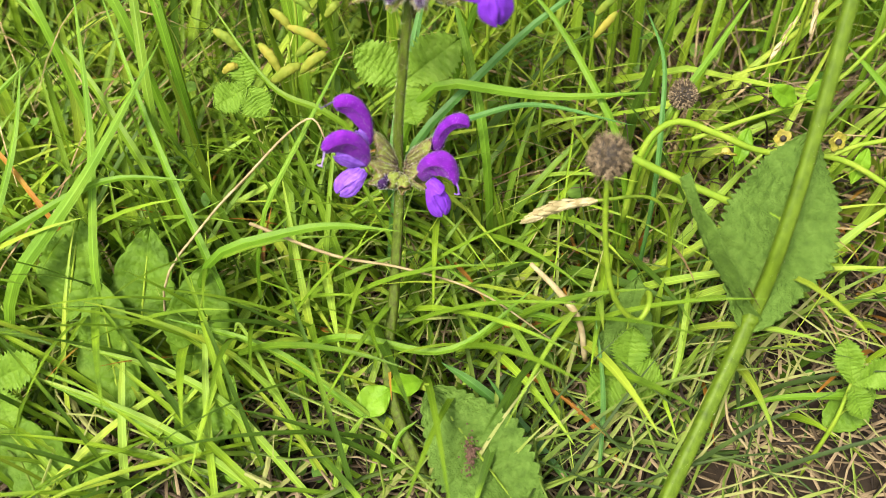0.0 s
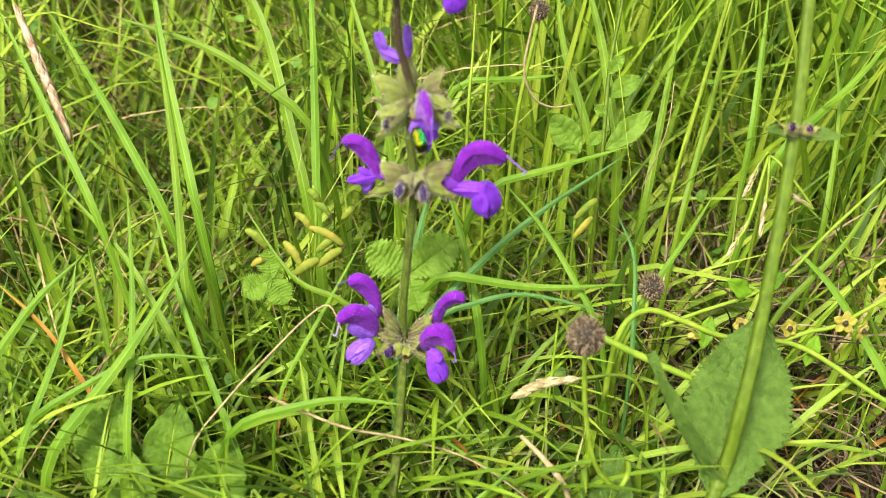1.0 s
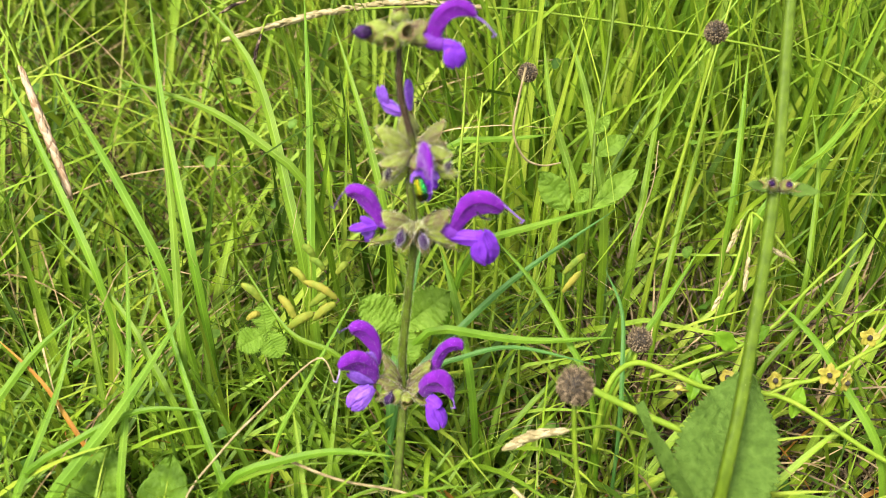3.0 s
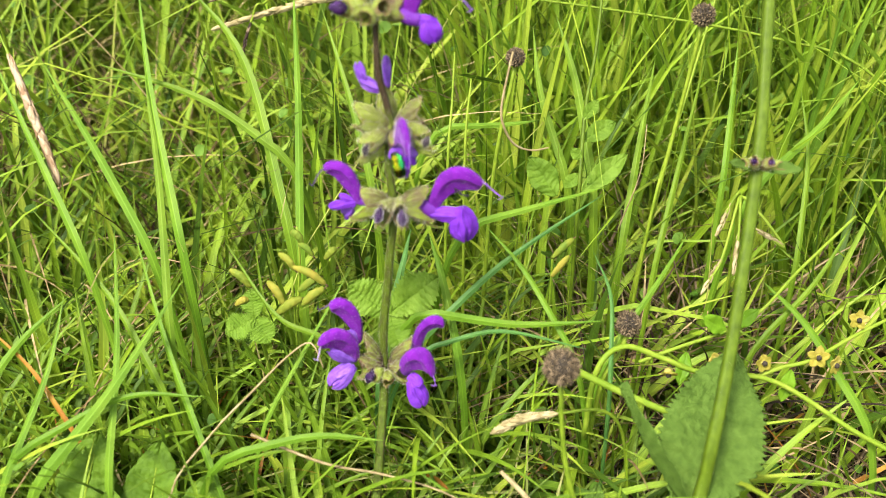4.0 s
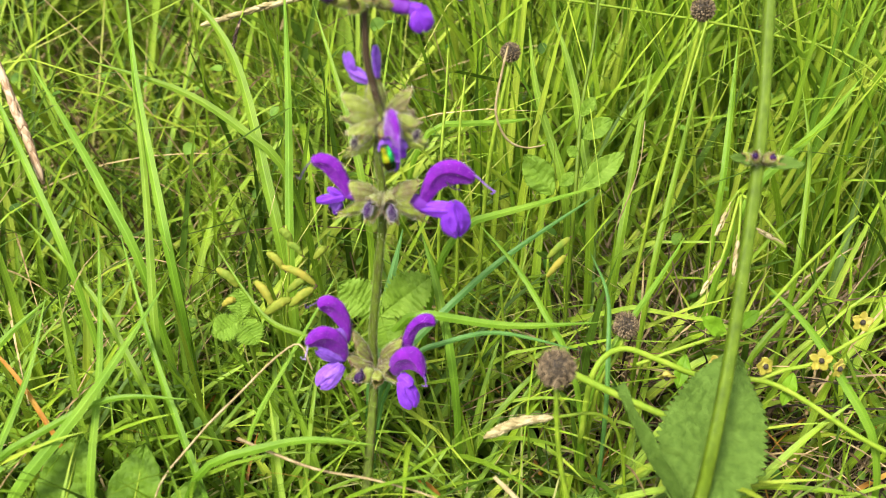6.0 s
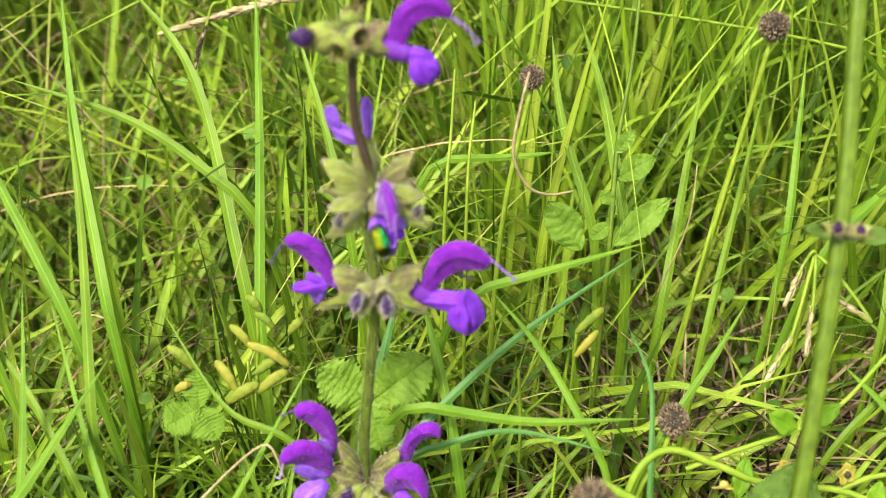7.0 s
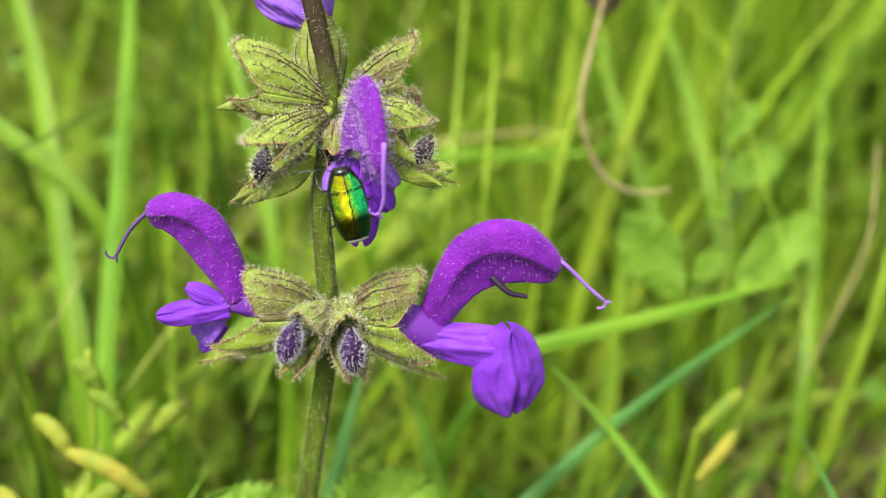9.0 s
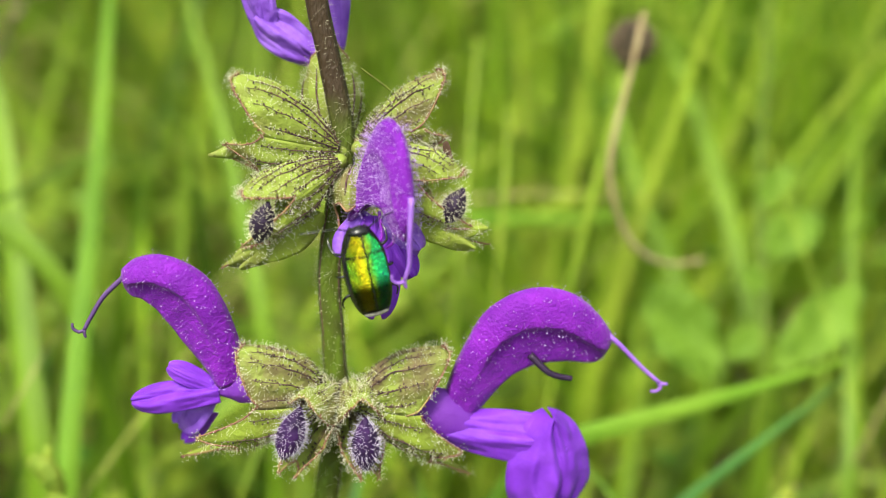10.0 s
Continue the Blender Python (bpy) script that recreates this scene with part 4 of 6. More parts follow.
    helmet(c, [(-8.4, 2.0), (-9.1, 5.0), (-10.4, 8.8), (-11.9, 11.2), (-14.0, 12.5), (-16.0, 12.9), (-17.8, 12.4), (-19.0, 11.3)], [(-11.0, 1.0), (-11.8, 2.5), (-13.3, 4.6), (-14.6, 6.4), (-15.9, 8.0), (-17.1, 8.9), (-18.2, 9.2), (-18.9, 9.9)], 1.9, 380, 22, depth=(0.8, 2.6))
    throat(c, [(-6.5, 0.4, 1.0), (-9.0, 0.6, 1.2), (-11.6, 0.8, 0.8)], [1.4, 1.5, 0.4], 0.7, "throat")
    thread(c, [(-18.6, 2.3, 11.0), (-20.4, 1.8, 9.2), (-21.5, 1.4, 7.4), (-22.1, 1.2, 6.2)], 0.24, "style_dark")
    petal(c, (-10.8, 0.2, 1.0), (-18.4, 0.6, -0.3), (-0.1, -0.8, 0.7), 2.7, 0.55, 0.0, seed=7, waist=0.7, ruffle=0.1, fold=0.7)
    petal(c, (-11.4, 0.6, 1.2), (-15.2, 0.8, 3.0), (-0.3, -0.8, 0.5), 1.9, 0.4, 0.0, seed=9, waist=0.7)
    petal(c, (-12.0, 1.4, 0.2), (-15.0, 2.0, -3.8), (-0.6, -0.8, 0.3), 4.0, 0.45, 0.1, material="lip_pale", seed=8, waist=0.5)
    petal(c, (-11.6, 1.8, -2.0), (-14.4, 2.2, -5.6), (-0.2, -0.9, 0.3), 1.8, 0.4, 0.1, seed=10, waist=0.6)

    c = bud_left = lipped(plant, (-0.9, -0.8, 0.6), [(-1.6, -1.8, 1.9), (-2.8, -4.0, 2.5), (-3.8, -6.3, 2.3)], (-4.2, -6.0, -1.0), [(-2.0, -2.2, -2.0), (-3.8, -4.2, -4.2), (-4.9, -5.8, -5.6)], 2.45, 31, 620, "calyx_brown", "calyx_brown", 0.2, side=(1, 0, 0.15), tip_at=(238, 302))
    closed_bud(c, (-4.6, -6.0, -0.9), (0.30, 0.1, 1), 5.0, 1.25, "bud", 33, 620)
    c = bud_right = lipped(plant, (0.8, -0.9, 0.5), [(0.9, -1.8, 2.0), (1.2, -4.0, 2.5), (1.4, -6.3, 2.2)], (1.6, -6.0, -1.7), [(1.2, -2.2, -2.2), (1.7, -4.2, -4.6), (2.4, -5.8, -6.0)], 2.3, 32, 620, "calyx_brown", "calyx_brown", 0.2, side=(1, 0, -0.1), tip_at=(238, 302))
    closed_bud(c, (1.8, -6.1, -1.9), (-0.06, 0.1, 1), 5.0, 1.25, "bud", 34, 620)
    left.location = right.location = mm(-0.3, -2.2, 1.9)
    bud_left.location = bud_right.location = mm(0, 0.6, 1.7)

    # upper whorl: spent calyces and the flower that the beetle sits on
    c = lipped(plant, (-0.9, 4.2, 23.4), [(-3.2, 4.2, 26.4), (-6.8, 4.4, 29.0), (-10.9, 4.6, 29.6)], (-10.8, 4.2, 25.0), [(-3.4, 3.6, 21.8), (-7.4, 3.6, 21.3), (-11.6, 4.0, 22.8)], 2.6, 41, 560, "calyx", "calyx", 0.12)
    part("tooth", tube(curve([mm(-9.8, 3.6, 23.4), mm(-11.0, 3.3, 23.0), mm(-12.3, 3.0, 22.8)], 6), [0.0009, 0.0005, 0.0001], 8), "calyx_brown", c)
    c = lipped(plant, (-0.8, 3.2, 21.4), [(-3.6, 2.6, 22.0), (-7.0, 1.4, 20.8), (-9.5, 0.4, 18.8)], (-7.2, 0.2, 17.8), [(-2.8, 1.6, 17.8), (-6.0, 0.2, 15.4), (-9.2, -0.4, 13.4)], 2.7, 42, 600, "calyx", "calyx_lime", 0.26)
    c.location = mm(-0.4, 0, 1.3)
    tooth(c, (-2.0, 0.9, 17.4), (-9.7, -1.6, 13.4), 3.6, 141)
    tooth(c, (-6.4, -0.9, 15.4), (-8.8, -1.9, 13.2), 1.5, 142)
    closed_bud(c, (-7.0, -1.2, 17.2), (0.25, 0.1, 1), 3.6, 1.1, "bud_black", 43, 520)
    c = lipped(plant, (0.2, 4.6, 23.8), [(2.0, 5.0, 26.8), (4.6, 5.8, 29.2), (7.9, 6.4, 30.7)], (7.8, 6.0, 26.2), [(3.0, 4.6, 22.8), (6.0, 5.2, 23.0), (8.4, 5.8, 23.8)], 2.5, 44, 520, "calyx_brown", "calyx", 0.12)
    c = lipped(plant, (0.4, 3.8, 21.8), [(3.2, 3.0, 22.8), (7.0, 2.0, 22.4), (9.9, 1.2, 20.6)], (8.2, 1.0, 19.0), [(3.8, 2.0, 17.6), (7.4, 0.8, 15.8), (10.8, 0.4, 14.8)], 2.6, 45, 560, "calyx", "calyx_lime", 0.26)
    c.location = mm(0, 0, 1.9)
    tooth(c, (3.6, 0.9, 18.4), (10.5, -0.9, 14.6), 3.2, 143)
    tooth(c, (8.4, -0.5, 16.6), (11.6, -0.8, 16.5), 1.7, 144)
    closed_bud(c, (8.6, -0.3, 18.3), (0.45, 0.1, 1), 3.5, 1.05, "bud_black", 46, 520)
    part("scale", petal_flake(), "stain", c)
    c = calyx(plant, (-1.2, 6.6, 22.6), (-1.8, 10.4, 30.6), 2.9, 2.6, "calyx", seed=47, fuzz=480, up=(0, -0.6, 0.6), teeth=0.8)
    c.location = mm(-0.6, 0, -0.4)
    petal(c, (-2.8, 10.6, 30.4), (-8.4, 11.6, 33.8), (-0.2, -1, 0.2), 3.8, 0.35, 0.0, material="lip_pale", seed=12, waist=0.5, ruffle=0.12, fold=0.6)
    petal(c, (-7.6, 11.4, 32.6), (-9.0, 11.8, 38.4), (-0.3, -1, 0.1), 3.2, 0.4, 0.1, material="lip_pale", seed=13, waist=0.7, fold=0.6)
    petal(c, (-1.0, 11.8, 31.2), (-1.2, 12.4, 40.0), (0.3, -1, 0.1), 2.4, 0.5, 0.0, material="lip_pale", seed=14, waist=0.6)
    thread(plant, [(0.4, 6.0, 30.3), (1.9, 6.1, 29.3), (3.4, 6.2, 28.2)], 0.07, "calyx", "bristle", False)

    c = calyx(plant, (0.2, 3.0, 22.4), (-0.2, -0.6, 19.6), 2.3, 1.9, "calyx_brown", seed=51, fuzz=380)
    c.location = mm(0, 1.8, -0.7)
    helmet(c, [(0.6, 1.5, 19.0), (1.2, 0.2, 24.0), (2.2, -2.0, 28.0), (3.4, -4.6, 28.0), (4.2, -6.6, 24.8), (4.5, -7.8, 21.0)], [(-0.2, -1.0, 18.6), (0.7, -2.2, 20.2), (1.5, -3.4, 21.2), (2.5, -4.8, 21.2), (3.4, -6.0, 19.8), (4.2, -7.0, 19.4)], 1.10, 1900, 52, long=0.00075)
    thread(c, [(4.4, -7.8, 23.4), (4.4, -8.4, 20.6), (4.5, -8.5, 18.0), (4.2, -8.4, 16.6)], 0.26)
    petal(c, (1.4, -1.0, 19.6), (-0.9, -2.6, 16.0), (-0.2, -1, 0.2), 3.0, 0.4, 0.0, material="lip_pale", seed=15, waist=0.6, fold=0.5)
    petal(c, (2.6, -1.4, 19.4), (5.9, -3.0, 17.2), (0.1, -1, 0.3), 2.8, 0.5, 0.0, material="lip_pale", seed=16, waist=0.7, fold=0.5)
    petal(c, (3.0, -1.8, 18.6), (5.4, -3.4, 14.8), (0.1, -1, 0.3), 2.4, 0.5, 0.0, material="lip", seed=17, waist=0.7)
    petal(c, (2.0, -1.6, 19.6), (2.5, -4.2, 11.0), (0.0, -1, 0.3), 4.0, 0.3, 0.12, material="lip", seed=18, waist=0.5, fold=0.5)
    thread(c, [(2.2, -3.4, 20.6), (2.4, -4.8, 18.8), (1.6, -5.4, 18.4)], 0.16, "petal", "stamen", False)
    thread(c, [(3.0, -3.8, 20.4), (3.4, -5.0, 18.8), (2.8, -5.6, 18.2)], 0.16, "petal", "stamen", False)

    # lower whorl: four flowers and a bud
    c = lipped(plant, (-5.2, -9.5, -47.4), [(-5.9, -9.3, -44.0), (-8.0, -9.2, -39.8), (-10.9, -9.2, -36.3)], (-11.8, -9.4, -41.0), [(-8.0, -10, -47.6), (-10.4, -10, -46.8), (-12.6, -10, -46.2)], 2.9, 61, 480)
    helmet(c, [(-11.2, -39.5), (-10.9, -36.4), (-11.1, -31.5), (-12.4, -27.4), (-14.5, -24.9), (-16.9, -24.1), (-18.8, -24.8), (-19.7, -25.8)], [(-12.8, -41.0), (-12.9, -38.6), (-13.5, -36.2), (-15.5, -32.5), (-17.0, -30.2), (-18.2, -29.0), (-19.1, -28.3), (-19.6, -27.2)], 1.9, 380, 62, depth=(-9.2, -10.2))
    thread(c, [(-19.5, -10, -26.0), (-21.0, -10.2, -26.8), (-22.4, -10.3, -27.6)], 0.24, "style_dark")
    petal(c, (-12.4, -10.0, -40.0), (-14.6, -10.6, -35.0), (-0.3, -1, 0.2), 2.6, 0.4, 0.0, material="lip_pale", seed=21)
    c = lipped(plant, (-5.2, -10.6, -48.6), [(-6.4, -10.8, -46.2), (-9.4, -11.6, -44.0), (-13.2, -12.6, -41.9)], (-12.4, -13.0, -46.2), [(-8.4, -12.0, -50.0), (-10.6, -12.8, -50.8), (-12.8, -13.4, -51.6)], 2.9, 63, 480)
    helmet(c, [(-11.8, -42.0), (-11.9, -37.2), (-13.6, -33.4), (-16.2, -31.2), (-18.7, -30.7), (-21.2, -32.0), (-22.8, -34.0)], [(-13.6, -45.0), (-14.0, -42.4), (-15.6, -40.2), (-17.8, -37.9), (-20.0, -36.9), (-22.0, -36.5), (-22.9, -35.2)], 2.1, 400, 64, depth=(-12.8, -17.0))
    thread(c, [(-22.2, -17, -35.2), (-22.6, -17.2, -37.4), (-23.4, -17.3, -40.0)], 0.26, "style_pale")
    petal(c, (-13.2, -13.6, -44.0), (-20.0, -15.8, -38.4), (-0.2, -1, 0.4), 4.4, 0.4, 0.0, material="lip_pale", seed=22, fold=0.6)
    petal(c, (-14.0, -14.4, -44.6), (-20.6, -17.2, -51.0), (-0.3, -1, 0.2), 6.4, 0.35, 0.12, material="lip_pale", seed=23, fold=0.9)
    petal(c, (-13.2, -14.2, -45.4), (-18.6, -17.0, -47.4), (-0.2, -1, 0.4), 3.0, 0.4, 0.0, material="lip_pale", seed=24, fold=0.6)
    c = lipped(plant, (-3.2, -9.5, -47.4), [(-2.6, -9.4, -44.4), (0.2, -9.2, -41.4), (3.7, -9.2, -38.8)], (4.4, -9.4, -43.0), [(-1.2, -10, -47.6), (1.6, -10, -47.6), (4.2, -10, -47.8)], 2.9, 65, 480)
    helmet(c, [(3.2, -42.5), (3.9, -38.5), (5.2, -34.9), (8.0, -31.6), (10.6, -30.7), (12.4, -31.4), (13.0, -33.0)], [(5.8, -43.5), (6.6, -40.8), (7.7, -37.4), (9.2, -35.4), (11.0, -34.6), (12.5, -34.4), (13.0, -33.8)], 1.8, 340, 66, depth=(-9.0, -10.2))
    c = lipped(plant, (-3.4, -10.6, -48.6), [(-2.8, -11.0, -46.6), (-0.8, -12.0, -45.2), (1.4, -13.2, -44.4)], (1.4, -13.4, -48.0), [(-1.2, -12.4, -51.0), (0.8, -13.4, -52.0), (2.6, -14.0, -53.0)], 2.8, 67, 480, "calyx_brown", "calyx")
    helmet(c, [(-0.4, -46.5), (0.6, -42.4), (2.6, -39.1), (5.4, -37.3), (7.8, -37.8), (9.4, -41.0), (9.9, -45.0)], [(2.2, -50.0), (3.2, -47.8), (4.6, -46.0), (6.4, -45.2), (8.0, -45.4), (9.2, -45.8), (9.8, -46.2)], 2.4, 440, 68, depth=(-13.2, -18.6))
    thread(c, [(9.4, -18.7, -44.6), (10.0, -19.2, -46.4), (10.2, -19.4, -48.2)], 0.24)
    petal(c, (2.6, -14.4, -48.6), (5.8, -17.4, -50.6), (0.2, -1, 0.3), 4.0, 0.4, 0.0, seed=25, waist=0.7, fold=0.5)
    petal(c, (3.6, -16.0, -49.6), (6.4, -18.0, -58.4), (0.3, -1, 0.2), 6.2, 0.35, 0.12, seed=26, fold=0.9)
    c = calyx(plant, (-5.0, -11.0, -49.6), (-8.4, -14.2, -49.0), 2.8, 2.3, "calyx_brown", seed=69, fuzz=300)
    closed_bud(c, (-8.9, -14.8, -48.6), (0.35, 0.1, 1), 5.0, 1.4, "bud", 70, 200)
    c = calyx(plant, (-4.2, -11.2, -49.8), (-3.6, -14.6, -51.0), 2.6, 2.2, "calyx", seed=71, fuzz=300)

    # top whorl
    c = calyx(plant, (-3.4, 10.2, 53.2), (3.2, 9.2, 53.6), 3.3, 2.8, "calyx_brown", seed=81, fuzz=300)
    hood(c, [(4.6, 8.6, 51.8), (6.0, 8.3, 56.2), (8.0, 8.1, 59.2), (11.0, 8, 60.6), (13.8, 8, 60.0), (15.6, 8, 58.4)], [1.8, 2.2, 2.3, 2.2, 1.8, 0.6], 0.5, 260, 82)
    thread(c, [(15.2, 8, 58.6), (18.0, 7.6, 56.8), (20.6, 7.2, 54.0)], 0.26)
    throat(c, [(2, 9, 53), (4.6, 8.6, 51.6), (7.4, 8.0, 50.8)], [1.7, 2.2, 1.7])
    petal(c, (6.4, 7.6, 51.4), (11.2, 6.8, 50.6), (0.0, -1, 0.4), 3.2, 0.4, 0.0, seed=31, waist=0.8)
    petal(c, (10.0, 7.0, 51.6), (10.8, 6.4, 45.0), (0.1, -1, 0.2), 6.0, 0.3, 0.1, seed=32)
    c = calyx(plant, (-4.2, 10.2, 53.2), (-10.6, 9.0, 53.8), 3.1, 2.7, "calyx", seed=83, fuzz=300)
    closed_bud(c, (-13.2, 8.4, 54.2), (-1, -0.1, 0.1), 5.0, 1.9, "bud", 84, 120)
    c = calyx(plant, (-4.0, 9.4, 53.0), (-6.2, 5.8, 52.6), 2.8, 2.4, "calyx", seed=85, fuzz=300)
    c = calyx(plant, (-3.6, 9.4, 53.2), (-1.4, 5.8, 55.0), 2.8, 2.4, "calyx_brown", "rib_green", seed=86, fuzz=300)
    c = calyx(plant, (-3.8, 10.8, 55.0), (-3.4, 10.6, 58.8), 2.4, 2.2, "calyx_brown", "rib_green", seed=87, fuzz=240, up=(0, -1, 0.2))

    # leaf pair low on the stem and a bract under each whorl
    part("leaf", leaf(mm(-8.9, -46, -97), mm(-18, -53, -98), (0, -0.5, 1), 0.009, 0.18, 0, 0.2), "herb", plant)
    part("leaf", leaf(mm(-8.6, -45, -97), mm(-1, -50, -88), (0, -0.7, 0.7), 0.007, 0.18, 0, 0.2), "herb", plant)
    swaying(plant, SAGE)
    return plant


def petal_flake():
    return sheet(lambda u, v: mm(7.6 + 1.4 * u, 2.6 - 0.3 * u, 22.6 - 1.2 * u + (v - 0.5) * 1.2 * math.sin(math.pi * min(1, u + 0.25)) + 0.3 * math.sin(6 * u)), 6, 4, 0.0001)


def leaf(base, tip, face, width, sag=0.15, teeth=0, quilt=0.0, nu=26, nv=14, widest=0.42, fold=0.12, tooth=0.06, thick=0.0002, veins=7, heart=0.0):
    """A leaf blade from base to tip: folded along the midrib, veined, toothed along the edge."""
    base, tip = Vector(base), Vector(tip)
    ax = tip - base
    long = ax.length
    d = ax.normalized()
    n = Vector(face)
    n = (n - d * n.dot(d)).normalized()
    s = d.cross(n)

    def fn(u, v):
        x = 2 * v - 1
        p = (u / widest) ** 0.55 if u < widest else math.cos((u - widest) / (1 - widest) * math.pi / 2) ** 0.75
        p = max(0.02, p)
        edge = abs(x) ** 6
        if teeth:
            p *= 1 + tooth * edge * (2 * abs((u * teeth) % 1 - 0.5) - 0.4 if teeth > 0 else abs(math.sin(math.pi * (u * teeth + 0.4 * noise.noise((u * 9, x, 1.0))))) - 0.6)
        back = -heart * abs(x) ** 1.5 * (1 - u) ** 4
        vein = abs(((u * veins - abs(x) * 0.9) % 1) - 0.5) * 2
        relief = quilt * 0.05 * (vein - 0.5) * (1 - edge) - 0.04 * math.exp(-(x / 0.06) ** 2)
        relief += quilt * 0.05 * noise.noise((u * 26, x * 9, 4.0)) * (1 - edge)
        wav = 0.06 * math.sin(9 * u + 3 * x) + 0.08 * abs(x) ** 3 * math.sin(21 * u)
        lift = fold * abs(x) + relief + wav
        return base + d * (long * (u + back)) + s * (x * p * width / 2) + n * (lift * width / 2 - sag * long * u * u)

    return sheet(fn, nu, nv, thick)


meadow_sage()


def second_sage():
    """A taller sage beside it, past its bloom, with a broad leaf."""
    at = Vector((0.050, 0.128, -0.018))
    plant = thing("meadow_sage", "sage stem with one broad wrinkled green leaf and a withered whorl", "wildflower", at, "sage plants")
    w = lambda *p: Vector(p) - at
    line = curve([w(0.048, 0.125, -0.022), w(0.057, 0.139, 0.008), w(0.0788, 0.174, 0.038), w(0.0838, 0.183, 0.058), w(0.0899, 0.199, 0.0826), w(0.0976, 0.2257, 0.1238), w(0.1007, 0.245, 0.1534), w(0.1028, 0.258, 0.173), w(0.1045, 0.272, 0.197)], 60)
    g = tube(line, [0.0021, 0.002, 0.0019, 0.00175, 0.0016, 0.0014], 16, square_ring, (1, 0, 0))
    st = part("stem", g, "stem_plain", plant, "square green stem")
    part("hair", hairs(g, 700, 0.0003, 0.000014, 0.00002, 91, 0.6), "hair", st, smooth=False)["kind"] = "stuff"
    part("leaf", leaf(w(0.0795, 0.1765, 0.0385), w(0.0965, 0.213, 0.066), (-0.1, -0.75, 0.65), 0.030, 0.06, -27, 0.8, 130, 44, 0.36, 0.10, 0.13, 0.0003, 11, 0.12), "sage_leaf", plant, "broad wrinkled leaf with a scalloped edge")
    part("leaf", leaf(w(0.0785, 0.1735, 0.037), w(0.0545, 0.190, 0.069), (0.85, 0.25, 0.25), 0.010, -0.10, -24, 1.0, 80, 24, 0.36, 0.55, 0.10, 0.0003, 11, 0.08), "sage_leaf", plant, "wrinkled leaf seen along its edge")
    part("node", ball(w(0.0788, 0.1738, 0.0382), 0.0021, 10, 6, (1.1, 1, 0.8)), "stem_plain", plant)
    n = w(0.0972, 0.224, 0.1215)
    for k, (dx, dy, dz, m) in enumerate(((-8, -3, 2, "calyx"), (8.5, -3, 1, "calyx"), (4, -6, 3, "calyx_brown"), (-4, -6, 3.5, "calyx_brown"))):
        c = calyx(plant, n + mm(dx * 0.12, dy * 0.12, 0), n + mm(dx * 0.6, dy * 0.6, dz), 1.7, 1.5, m, seed=95 + k, fuzz=120)
        if k > 1:
            closed_bud(c, n + mm(dx * 0.62, dy * 0.62, dz), (dx, dy, dz), 2.2, 0.9, "bud", 97 + k, 40)
    part("leaf", leaf(n + mm(1, -1, 0), n + mm(11, -4, 1.5), (0, -0.4, 1), 0.005, 0.1, 10, 0.5), "sage_leaf", plant)
    part("leaf", leaf(n + mm(-1, -1, 0), n + mm(-9, -4, 4), (0, -0.4, 1), 0.004, 0.1, 10, 0.5), "sage_leaf", plant)
    rows = ((0, -0.0005, -0.002), (0.5, -0.003, -0.003), (1, -0.0013, -0.0009), (1.5, 0.0024, 0.0002), (2, 0.0031, 0.0009), (2.5, 0, 0), (3, -0.0013, -0.0006), (4.5, -0.0027, 0.0008), (5, -0.0022, 0.0007), (6.5, -0.0032, 0.0014), (7, -0.005, 0), (8.5, -0.004, 0), (10, -0.003, 0))
    MOVING.append((plant, [(t, pose(at.x + x * 0.6, at.y, at.z + z * 0.5, 0, math.degrees(x * 0.5 / 0.14), 0)) for t, x, z in rows]))


second_sage()


